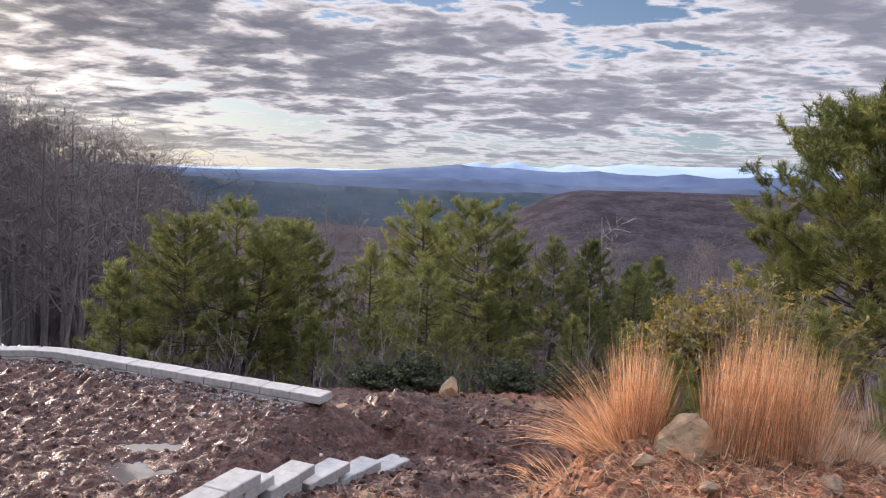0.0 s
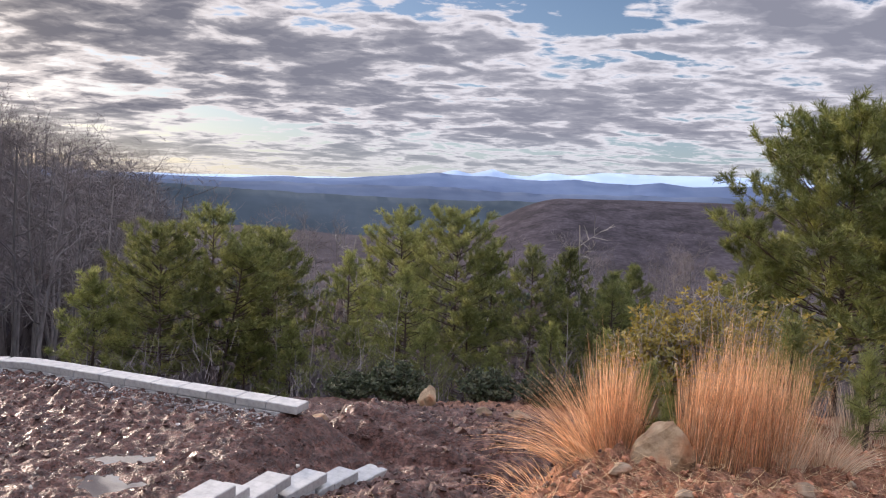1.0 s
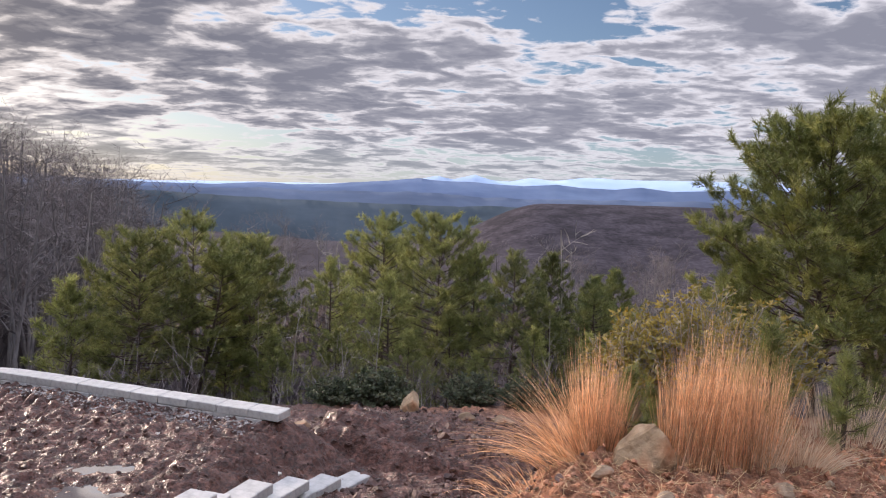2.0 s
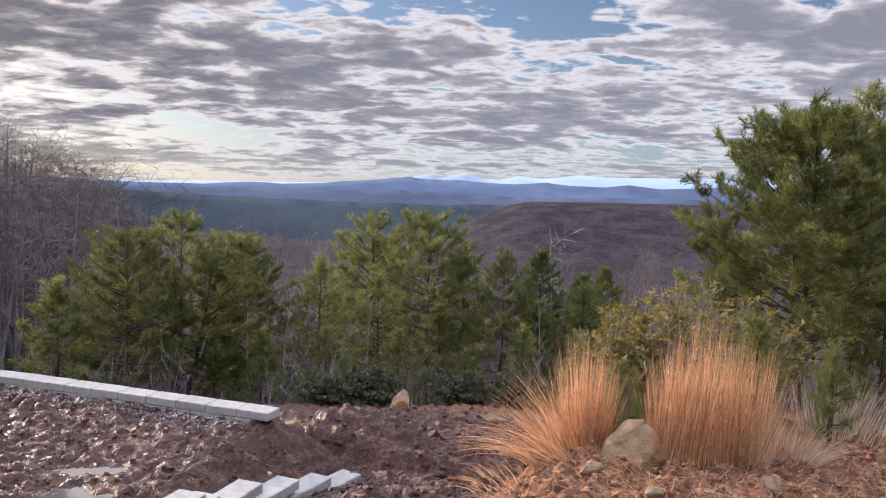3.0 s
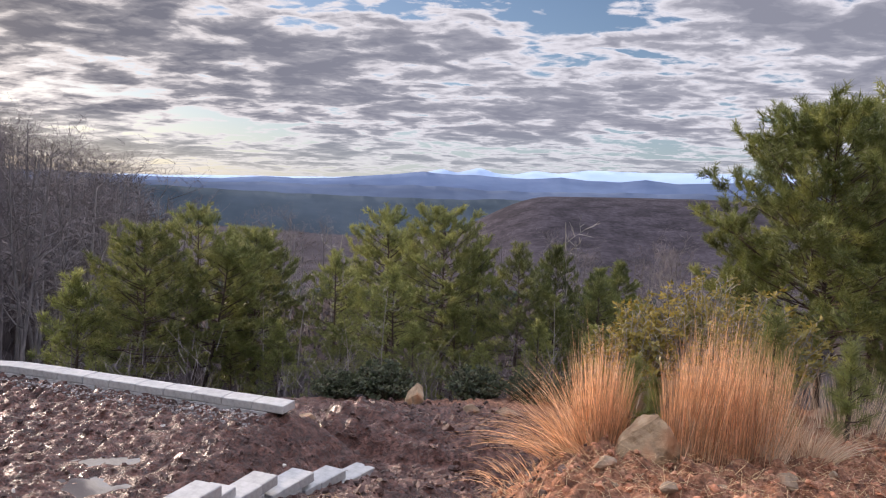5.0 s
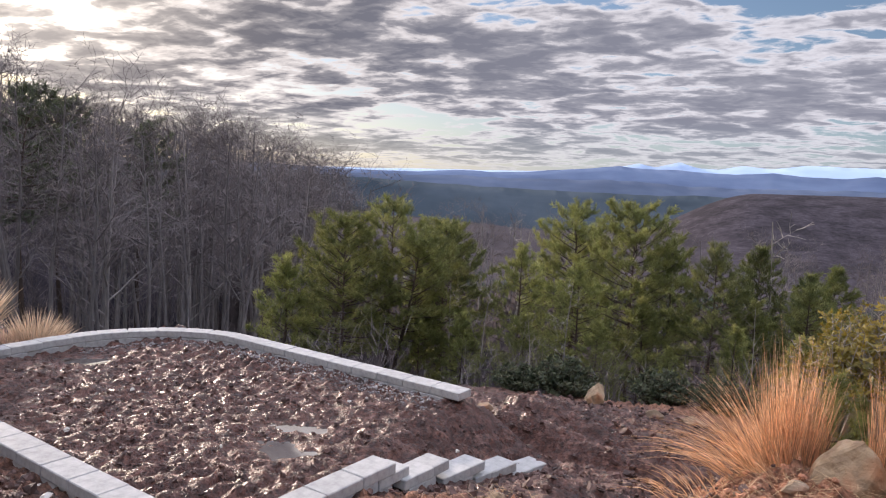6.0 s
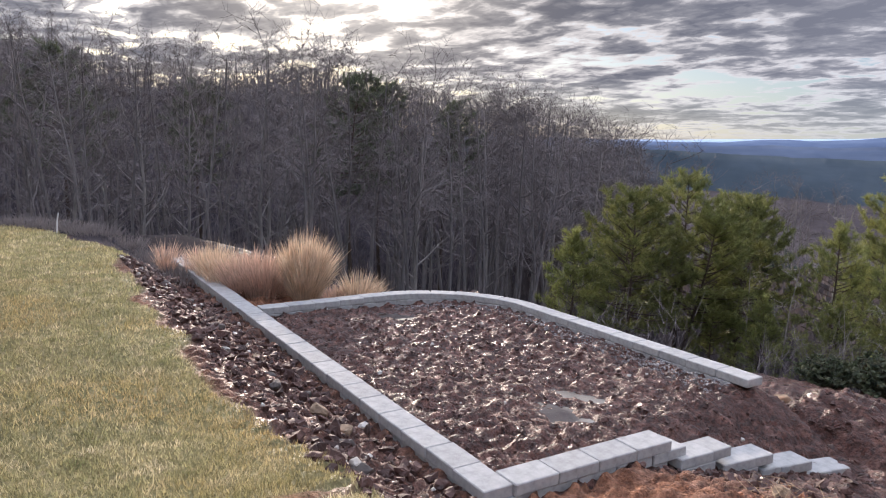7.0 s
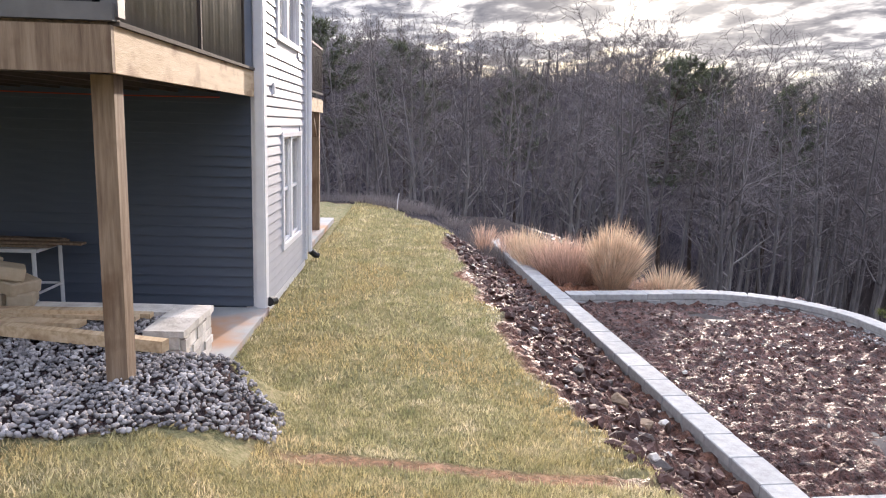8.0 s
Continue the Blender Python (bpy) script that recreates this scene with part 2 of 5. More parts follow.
def ground_material():
    """Soil, wet mud, turf and forest litter, told apart by the sheet's own soil attribute (r mud, g turf, b litter)."""
    m = bpy.data.materials.new("soil_and_turf")
    m.use_nodes = True
    nt = m.node_tree
    p = nt.nodes["Principled BSDF"]
    tc = nt.nodes.new("ShaderNodeTexCoord")
    at = nt.nodes.new("ShaderNodeVertexColor")
    at.layer_name = "soil"
    ch = nt.nodes.new("ShaderNodeSeparateColor")
    link(nt, at.outputs[0], ch.inputs[0])

    def n(scale, detail=6.0, rough=0.6):
        k = node(nt, "ShaderNodeTexNoise", Scale=scale, Detail=detail, Roughness=rough)
        link(nt, tc.outputs["Object"], k.inputs["Vector"])
        return k.outputs[0]
    big, mid, small = n(0.7), n(5.0), n(28.0)
    dirt = ramp_node(nt, mid, [(0.28, (0.14, 0.056, 0.030)), (0.5, (0.31, 0.135, 0.072)), (0.7, (0.48, 0.25, 0.155))])
    dirt = mix_node(nt, ramp_node(nt, small, [(0.5, (0, 0, 0)), (0.75, (0.7, 0.7, 0.7))]), dirt, (0.34, 0.18, 0.11))
    mud = ramp_node(nt, mid, [(0.25, (0.040, 0.016, 0.011)), (0.5, (0.112, 0.047, 0.034)), (0.74, (0.25, 0.128, 0.098))])
    # Crumb tone whose dark end paints shade into crevices of the soil.
    crumb_shade = ramp_node(nt, n(20.0, 4.0), [(0.36, (0.45, 0.45, 0.45)), (0.62, (1.25, 1.25, 1.25))])
    mud = mix_node(nt, 1.0, mud, crumb_shade, "MULTIPLY")
    dirt = mix_node(nt, 0.8, dirt, crumb_shade, "MULTIPLY")
    turf = ramp_node(nt, n(9.0, 8.0, 0.7), [(0.32, (0.10, 0.105, 0.045)), (0.5, (0.25, 0.235, 0.10)), (0.66, (0.44, 0.37, 0.21))])
    turf = mix_node(nt, ramp_node(nt, big, [(0.45, (0, 0, 0)), (0.7, (0.6, 0.6, 0.6))]), turf, (0.34, 0.27, 0.12))
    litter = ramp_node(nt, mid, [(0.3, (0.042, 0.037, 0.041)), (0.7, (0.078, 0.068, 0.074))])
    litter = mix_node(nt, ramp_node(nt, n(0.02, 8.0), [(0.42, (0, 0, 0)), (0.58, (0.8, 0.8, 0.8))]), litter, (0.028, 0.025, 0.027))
    # Mottling of far crowns, tinted blue-grey as painted haze.
    crowns_haze = ramp_node(nt, n(0.11, 5.0, 0.7), [(0.36, (0.62, 0.62, 0.68)), (0.64, (1.25, 1.24, 1.34))])
    litter = mix_node(nt, 1.0, litter, crowns_haze, "MULTIPLY")
    col = mix_node(nt, ch.outputs[0], dirt, mud)
    col = mix_node(nt, ch.outputs[1], col, turf)
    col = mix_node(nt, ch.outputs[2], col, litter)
    link(nt, col, p.inputs["Base Color"])
    wet = ramp_node(nt, n(3.6), [(0.40, (0.24, 0.24, 0.24)), (0.60, (0.58, 0.58, 0.58))])
    link(nt, mix_node(nt, ch.outputs[0], (0.95, 0.95, 0.95), wet), p.inputs["Roughness"])
    link(nt, mix_node(nt, ch.outputs[2], (0.5, 0.5, 0.5), (0.04, 0.04, 0.04)), p.inputs["Specular IOR Level"])
    b = node(nt, "ShaderNodeBump", Strength=1.0, Distance=0.09)
    link(nt, math_node(nt, "ADD", math_node(nt, "MULTIPLY", n(12.0), 0.9), math_node(nt, "MULTIPLY", n(45.0), 0.5)), b.inputs["Height"])
    link(nt, b.outputs[0], p.inputs["Normal"])
    return m


GROUND = ground_material()

# ---------------------------------------------------------------- building helpers


class Shape:
    """Collects faces of one mesh."""

    def __init__(self):
        self.v, self.f = [], []

    def face(self, *points):
        k = len(self.v)
        self.v.extend(points)
        self.f.append(tuple(range(k, k + len(points))))

    def box(self, center, size, axes=None):
        ax = axes or (Vector((1, 0, 0)), Vector((0, 1, 0)), Vector((0, 0, 1)))
        c, k = Vector(center), len(self.v)
        for sz in (-0.5, 0.5):
            for sy in (-0.5, 0.5):
                for sx in (-0.5, 0.5):
                    self.v.append(c + ax[0] * sx * size[0] + ax[1] * sy * size[1] + ax[2] * sz * size[2])
        for q in ((0, 2, 3, 1), (4, 5, 7, 6), (0, 1, 5, 4), (2, 6, 7, 3), (0, 4, 6, 2), (1, 3, 7, 5)):
            self.f.append(tuple(k + i for i in q))

    def tube(self, path, radii, sides=5, cap=True):
        k0 = len(self.v)
        path = [Vector(p) for p in path]
        for i, p in enumerate(path):
            t = (path[min(i + 1, len(path) - 1)] - path[max(i - 1, 0)]).normalized()
            a = t.orthogonal().normalized()
            b = t.cross(a)
            for s in range(sides):
                w = 2 * math.pi * s / sides
                self.v.append(p + (a * math.cos(w) + b * math.sin(w)) * radii[i])
        for i in range(len(path) - 1):
            for s in range(sides):
                s2 = (s + 1) % sides
                self.f.append((k0 + i * sides + s, k0 + i * sides + s2, k0 + (i + 1) * sides + s2, k0 + (i + 1) * sides + s))
        if cap:
            self.f.append(tuple(k0 + s for s in range(sides))[::-1])
            e = k0 + (len(path) - 1) * sides
            self.f.append(tuple(e + s for s in range(sides)))

    def lump(self, center, size, rng, rough=0.25, turn=None):
        """A worn stone of 24 faces."""
        c, k = Vector(center), len(self.v)
        q = Euler((rng.uniform(0, 6.3), rng.uniform(-0.4, 0.4), rng.uniform(0, 6.3))) if turn is None else turn
        rot = q.to_matrix()
        rings, sides = 3, 6
        pts = [Vector((0, 0, -1))]
        for r in range(1, rings + 1):
            th = math.pi * r / (rings + 1)
            for s in range(sides):
                ph = 2 * math.pi * (s + 0.5 * (r % 2)) / sides
                pts.append(Vector((math.sin(th) * math.cos(ph), math.sin(th) * math.sin(ph), -math.cos(th))))
        pts.append(Vector((0, 0, 1)))
        for p in pts:
            g = 1 + rng.uniform(-rough, rough)
            self.v.append(c + rot @ Vector((p.x * size[0] * g, p.y * size[1] * g, p.z * size[2] * g)))
        for s in range(sides):
            s2 = (s + 1) % sides
            self.f.append((k, k + 1 + s2, k + 1 + s))
            self.f.append((k + 1 + 2 * sides + s, k + 1 + 2 * sides + s2, k + 1 + 3 * sides))
            for r in range(rings - 1):
                a = k + 1 + r * sides
                self.f.append((a + s, a + s2, a + sides + s2, a + sides + s))

    def mesh(self, name, material, smooth=False):
        me = bpy.data.meshes.new(name)
        me.from_pydata([tuple(p) for p in self.v], [], self.f)
        me.materials.append(material)
        if smooth:
            me.shade_smooth()
        return me


def part(name, shape, material, parent, label="", smooth=False):
    """Links a shape, or a ready mesh, as one mesh object under a thing or a part."""
    me = shape if isinstance(shape, bpy.types.Mesh) else shape.mesh(name, material, smooth)
    ob = new(name, me)
    ob.parent = parent
    return tagged(ob, label)


def thing(name, label, category, where=None, group="", kind=""):
    ob = new(name)
    ob.empty_display_size = 0.1
    if where is not None:
        ob.matrix_basis = where
    return tagged(ob, label, category, group, kind)


def solid(name, shape, material, label, category, where=None, group="", kind="", smooth=False):
    ob = new(name, shape.mesh(name, material, smooth))
    if where is not None:
        ob.matrix_basis = where
    return tagged(ob, label, category, group, kind)


# ---------------------------------------------------------------- the plan
A = np.array([-2.83, 3.84])             # outer corner of the low block wall
MX = np.array([-0.953, 0.303])          # along the long wall, away from the corner
DX = np.array([0.303, 0.953])           # along the stepped end, away from the lawn
WALL_TOP = -0.35


def at(m, d):
    p = A + MX * m + DX * d
    return float(p[0]), float(p[1])


def md(x, y):
    rx, ry = x - A[0], y - A[1]
    return rx * MX[0] + ry * MX[1], rx * DX[0] + ry * DX[1]


def step(v, a, b):
    t = np.clip((v - a) / (b - a), 0, 1)
    return t * t * (3 - 2 * t)


def lerp(a, b, t):
    return a + (b - a) * t


def low_side(d):
    return np.where(d < 4.3, -0.50 - 0.20 * step(d, 1.5, 2.3) - 0.155 * np.maximum(0, d - 2.3), -1.01 - 0.17 * (d - 4.3))


U2 = np.array([-0.926, 0.378])          # along the white side of the house
W2 = np.array([-0.378, -0.926])         # along its dark wall
HC = np.array([-7.92, 1.28])            # the corner between them


def ground_z(x, y):
    """Height of the ground."""
    x, y = np.asarray(x, float), np.asarray(y, float)
    m, d = md(x, y)
    m, d = np.clip(m, -14, 26), np.clip(d, -14, 12)
    lawn = -0.06 + 0.56 * step(-m, -1.8, 3.9)
    hu, hw = (x - HC[0]) * U2[0] + (y - HC[1]) * U2[1], (x - HC[0]) * W2[0] + (y - HC[1]) * W2[1]
    # stones are heaped beside the patio
    heap = np.maximum(step(hw, -1.0, -0.2) * step(-hu, 2.3, 2.9), step(hw, 0.3, 0.5) * step(-hu, 1.75, 1.85))
    lawn = lerp(lawn, np.maximum(lawn, 0.37), heap)
    lawn = np.where((hw > -0.05) & (hu > -2.25) & ~((hw > 0.40) & (hu < -1.70)), -0.12, lawn)
    low = low_side(d)
    bank = 0.50 - 0.05 * np.maximum(0, d + 2.8) - 0.17 * np.maximum(0, d - 4.0)
    edge = -1.5 - 0.45 * np.maximum(0, d - 2.6)
    low_r = low + 0.20 * np.exp(-((m + 1.0) / 0.6) ** 2) * step(d, -0.5, 0.8) * step(-d, -5.0, -3.0)
    right = lerp(low_r, bank, step(-m, -edge, -edge + 1.6))
    soft = step(d, 4.7, 5.3) * step(-d, -7.5, -5.6)
    right = np.maximum(right, lerp(low_r, -0.74, step(m, -2.4, 0.9) * soft))
    pad = lerp(low + 0.03, -0.51 + 0.05 * step(d, 2.8, 3.9), step(m, -0.1, 0.75) * step(-d, -5.2, -4.2))
    pad = np.maximum(pad, lerp(low + 0.03, -0.74, step(m, -2.4, 0.9) * soft))
    beyond = np.where(m > 6.5, -0.52 - 0.25 * np.maximum(0, d - 1.3), pad)
    front = np.where(m < 0, right, beyond)
    front = np.where((d > 4.35) & (m > 0.62), lerp(-1.45 - 0.17 * (d - 4.3), pad, step(-m, -1.6, -0.7)), front)
    front = np.where((d > 4.35) & (m > 0.62), lerp(front, low - 0.05 * m, step(d, 6, 9)), front)
    z = lerp(lawn, front, step(d, -1.3, -0.12))
    r = np.hypot(x, y)
    az = np.degrees(np.arctan2(-x, y))
    start = 13.5 + 6.0 * step(az, 35, 62)
    ahead = step(y + 0.12 * r, -0.05 * r, 0.25 * r)
    fall = np.where(r < 75, 0.34 * np.maximum(0, r - start), 0.34 * (75 - start) + 0.105 * np.minimum(r - 75, 1000))
    fall = fall * step(r, start, start + 8)
    # the wooded spur across the hollow
    spur = 40 * step(az, 22, 50) * step(r, 45, 140) * step(-r, -600, -260)
    # rounded brown hill and rolling valley
    hill = 146 * step(-az, -6.5, 7.0) * np.exp(-((r - 1600) / 520.0) ** 2)
    roll = 12 * np.sin(x * 0.0063 + 1.0) * np.cos(y * 0.0051) * step(r, 250, 700)
    return z - fall * ahead + spur + hill + roll


NOISE_TABLES = {}


def noise_table(seed, octave):
    if (seed, octave) not in NOISE_TABLES:
        NOISE_TABLES[seed, octave] = np.random.RandomState(seed * 31 + octave).rand(257, 257)
    return NOISE_TABLES[seed, octave]


def fbm(x, y, scale, octaves=4, seed=0):
    """Smooth value noise on arrays, about -1 to 1."""
    out, amp, total = np.zeros_like(x), 1.0, 0.0
    for o in range(octaves):
        table = noise_table(seed, o)
        u, v = x * scale + 37.1 * o, y * scale + 11.7 * o
        iu, iv = np.floor(u).astype(int), np.floor(v).astype(int)
        fu, fv = u - iu, v - iv
        fu, fv = fu * fu * (3 - 2 * fu), fv * fv * (3 - 2 * fv)
        g = lambda a, b: table[a % 256, b % 256]
        out += amp * (lerp(lerp(g(iu, iv), g(iu + 1, iv), fu), lerp(g(iu, iv + 1), g(iu + 1, iv + 1), fu), fv) * 2 - 1)
        total += amp
        amp, scale = amp * 0.5, scale * 2
    return out / total


def lawn_line(m):
    """Where the turf ends beside the long wall, as a d coordinate."""
    far = np.interp(m, (8.0, 9.5, 11.0, 13.8, 15.6, 16.3, 17.0), (0, 0.1, 0.3, -0.65, -1.35, -2.7, -9.0))
    return -1.27 + 0.10 * np.sin(m * 1.9) + 0.06 * np.sin(m * 4.7 + 1) + far + 0.42 * step(-m, -1.4, 0.6)


WORN = ((-4.07, 0.70), (-2.77, 2.67))   # the worn line across the turf


def soil(x, y):
    """Weights of wet mud, turf and forest litter."""
    m, d = md(x, y)
    r = np.hypot(x, y)
    wob = 0.18 * fbm(x, y, 1.3, 3, 5)
    pad = (m > -0.05) & (m < 6.7) & (d > 0) & (d < 4.4)
    open_mud = step(m + wob, -1.6 - 0.25 * d, -0.5 - 0.25 * d) * step(d, 1.0, 2.6) * step(-d, -11.5, -9.5)
    mud = np.where(pad, 1.0, open_mud)
    strip = step(d + wob * 0.5, -1.5, -1.1) * step(-d, -0.2, 0.2) * (m > -0.4) * step(-m, -9.5, -7.5)
    mud = np.maximum(mud, 0.85 * strip)
    turf = step(-(d + wob * 0.8), -lawn_line(m) - 0.06, -lawn_line(m) + 0.10)
    bx, by = x - WORN[0][0], y - WORN[0][1]
    ex, ey = WORN[1][0] - WORN[0][0], WORN[1][1] - WORN[0][1]
    le = math.hypot(ex, ey)
    al, ac = (bx * ex + by * ey) / le, (bx * ey - by * ex) / le
    bare = step(-np.abs(ac + 0.3 * wob + 0.05 * np.sin(al * 3)), -0.16, -0.02) * step(al, -0.4, 0.3) * step(-al, -le - 0.3, -le + 0.3)
    turf = turf * (1 - 0.8 * bare)
    turf = turf * step(-m, -24, -20)
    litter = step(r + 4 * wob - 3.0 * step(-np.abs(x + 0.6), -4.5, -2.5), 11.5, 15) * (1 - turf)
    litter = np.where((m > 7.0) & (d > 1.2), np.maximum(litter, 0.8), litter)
    hu, hw = (x - HC[0]) * U2[0] + (y - HC[1]) * U2[1], (x - HC[0]) * W2[0] + (y - HC[1]) * W2[1]
    front = -4.22 + 0.55 * np.maximum(0, 0.25 - hw) ** 1.3
    stony = (hw > -0.75) & (hw < 6) & (hu > front) & (hu < np.where(hw < -0.1, -2.65 + 0.9 * (hw + 0.1), np.where(hw < 0.48, -2.5, -1.8)))
    turf = np.where(stony, 0.0, turf)
    litter = np.where(stony, 0.9, litter)
    right_bank = step(-m, 4.5, 6.5) * step(d, -1, 2)
    litter = np.maximum(litter, 0.6 * right_bank * (1 - turf))
    return mud, turf, litter


PUDDLES = [(-3.53, 5.97, 0.25, 0.18), (-3.64, 6.62, 0.28, 0.09), (-7.55, 7.74, 0.28, 0.16)]


def relief(x, y):
    """Clods, ruts and tyre marks."""
    mud, turf, litter = soil(x, y)
    m, d = md(x, y)
    rough = np.abs(fbm(x, y, 5.5, 3, 2)) * 0.065 + fbm(x, y, 12.0, 2, 3) * 0.062
    # wheel ruts follow the far wall, with the lugs of the tyres across them
    wave = np.sin(d * 11.5 + 1.6 * fbm(x, y, 0.7, 2, 8) + 0.25 * m)
    ruts = (0.055 * np.sign(wave) * np.abs(wave) ** 0.7) * step(-m, -2.6, -0.2) * step(d, 4.2, 4.9) - 0.06 * step(-np.abs(m), -0.9, -0.5) * step(d, 2.6, 3.2) * step(-d, -4.6, -4.2)
    tread = 0.022 * np.sign(np.sin(m * 34 + 2 * fbm(x, y, 1.0, 2, 4))) * step(fbm(x, y, 0.55, 2, 9), -0.12, 0.15) * step(-wave, -0.3, 0.3)
    z = mud * (rough * 0.95 - 0.03 + ruts + tread) + (1 - mud) * (1 - turf) * (1 - 0.85 * litter) * (0.25 + 1.45 * step(d, -1.6, -0.9)) * (rough - 0.01) + turf * 0.02 * fbm(x, y, 1.2, 3, 6)
    for px, py, ra, rb in PUDDLES:
        g = np.exp(-(((x - px) / (ra * 1.25)) ** 2 + ((y - py) / (rb * 1.6)) ** 2))
        z = z * (1 - np.clip(0.7 * g, 0, 1)) - 0.080 * g
    keep = step(-np.hypot(x, y), -30, -18)
    return z * keep


def lines(dense, step_in, reach, growth):
    """Grid lines: fine and even inside, wider and wider outwards to the horizon."""
    a, b = dense
    inner = list(np.arange(a, b + 1e-6, step_in))
    out, s, p = [], step_in, b
    while p < reach:
        s *= growth
        p += s
        out.append(p)
    back, s, p = [], step_in, a
    while p > -reach:
        s *= growth
        p -= s
        back.append(p)
    return np.array(back[::-1] + inner + out)


def build_ground():
    gx, gy = lines((-14.0, 5.2), 0.040, 4900, 1.10), lines((-1.2, 12.0), 0.040, 4900, 1.10)
    X, Y = np.meshgrid(gx, gy)
    Zg = ground_z(X, Y) + relief(X, Y)
    nx, ny = len(gx), len(gy)
    co = np.stack([X, Y, Zg], -1).reshape(-1, 3)
    i = np.arange(nx * ny).reshape(ny, nx)
    q = np.stack([i[:-1, :-1], i[:-1, 1:], i[1:, 1:], i[1:, :-1]], -1).reshape(-1, 4)
    me = bpy.data.meshes.new("ground")
    me.vertices.add(len(co))
    me.vertices.foreach_set("co", co.ravel())
    me.loops.add(q.size)
    me.loops.foreach_set("vertex_index", q.ravel().astype(np.int32))
    me.polygons.add(len(q))
    me.polygons.foreach_set("loop_start", np.arange(0, q.size, 4, dtype=np.int32))
    me.polygons.foreach_set("loop_total", np.full(len(q), 4, np.int32))
    me.update(calc_edges=True)
    mud, turf, litter = soil(X, Y)
    layer = me.color_attributes.new("soil", "FLOAT_COLOR", "POINT")
    layer.data.foreach_set("color", np.stack([mud, turf, litter, np.ones_like(mud)], -1).reshape(-1).astype(np.float32))
    me.materials.append(GROUND)
    me.shade_smooth()
    return tagged(new("ground", me), "red clay soil, churned wet mud and winter turf on a hillside", "ground", kind="structure")


build_ground()


def height(x, y):
    return float(ground_z(x, y) + relief(np.array(x), np.array(y)))


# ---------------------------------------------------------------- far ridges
# Ridge surface with haze put into its blue colour and a weak glow.
def hazed_material(name, low, high, strength):
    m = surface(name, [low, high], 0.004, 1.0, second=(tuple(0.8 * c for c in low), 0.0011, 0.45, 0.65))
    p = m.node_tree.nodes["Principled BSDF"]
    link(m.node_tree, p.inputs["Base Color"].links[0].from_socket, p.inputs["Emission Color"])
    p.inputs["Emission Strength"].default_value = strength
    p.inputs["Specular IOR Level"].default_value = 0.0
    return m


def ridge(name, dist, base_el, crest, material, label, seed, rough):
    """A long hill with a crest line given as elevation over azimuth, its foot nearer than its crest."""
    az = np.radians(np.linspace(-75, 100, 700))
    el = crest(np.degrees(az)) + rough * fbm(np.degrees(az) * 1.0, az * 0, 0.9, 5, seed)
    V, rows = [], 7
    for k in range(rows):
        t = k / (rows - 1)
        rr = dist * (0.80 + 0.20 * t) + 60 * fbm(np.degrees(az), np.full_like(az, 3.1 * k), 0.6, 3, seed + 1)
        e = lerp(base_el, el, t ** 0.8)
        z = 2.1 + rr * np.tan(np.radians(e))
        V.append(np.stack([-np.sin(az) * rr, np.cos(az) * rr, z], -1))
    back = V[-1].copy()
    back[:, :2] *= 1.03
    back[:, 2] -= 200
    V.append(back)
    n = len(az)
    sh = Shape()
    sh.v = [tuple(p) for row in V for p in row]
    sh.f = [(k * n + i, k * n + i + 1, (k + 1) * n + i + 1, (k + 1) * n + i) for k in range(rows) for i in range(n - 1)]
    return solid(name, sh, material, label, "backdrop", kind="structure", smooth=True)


def crest(*points):
    """A crest line through (azimuth, elevation) pairs, azimuths rising."""
    az, el = zip(*points)
    return lambda a: np.interp(a, az, el)


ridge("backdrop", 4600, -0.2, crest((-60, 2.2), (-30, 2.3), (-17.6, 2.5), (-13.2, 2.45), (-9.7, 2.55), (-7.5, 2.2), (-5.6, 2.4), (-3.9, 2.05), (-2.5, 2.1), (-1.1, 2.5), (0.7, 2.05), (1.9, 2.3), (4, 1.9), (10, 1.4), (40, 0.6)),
      hazed_material("pale_blue_haze_tint", (0.23, 0.31, 0.45), (0.26, 0.345, 0.49), 0.72), "far mountains coloured pale blue for haze", 3, 0.05)
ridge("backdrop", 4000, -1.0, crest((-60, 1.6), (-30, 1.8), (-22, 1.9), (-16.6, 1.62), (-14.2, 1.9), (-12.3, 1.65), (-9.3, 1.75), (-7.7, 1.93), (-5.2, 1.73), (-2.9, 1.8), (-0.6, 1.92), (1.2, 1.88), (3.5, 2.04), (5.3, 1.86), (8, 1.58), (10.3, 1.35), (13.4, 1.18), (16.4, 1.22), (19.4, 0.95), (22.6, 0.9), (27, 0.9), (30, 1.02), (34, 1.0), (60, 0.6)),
      hazed_material("blue_haze_tint", (0.072, 0.100, 0.170), (0.10, 0.135, 0.21), 0.5), "wooded ridge across the valley, coloured blue for haze", 5, 0.04)
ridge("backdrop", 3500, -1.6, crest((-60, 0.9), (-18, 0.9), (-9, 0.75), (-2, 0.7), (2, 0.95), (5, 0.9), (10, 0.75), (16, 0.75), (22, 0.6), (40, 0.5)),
      hazed_material("slate_blue_haze_tint", (0.060, 0.080, 0.125), (0.085, 0.110, 0.165), 0.45), "lower ridge coloured slate-blue for haze", 11, 0.10)
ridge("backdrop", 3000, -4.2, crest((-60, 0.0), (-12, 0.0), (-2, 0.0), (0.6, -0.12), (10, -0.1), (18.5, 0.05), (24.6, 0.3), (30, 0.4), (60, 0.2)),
      hazed_material("dark_green_distance", (0.034, 0.047, 0.060), (0.056, 0.072, 0.090), 0.38), "dark pine woods on the valley floor", 7, 0.08)

# ---------------------------------------------------------------- block walls
BL, BW, BH = 0.425, 0.268, 0.100


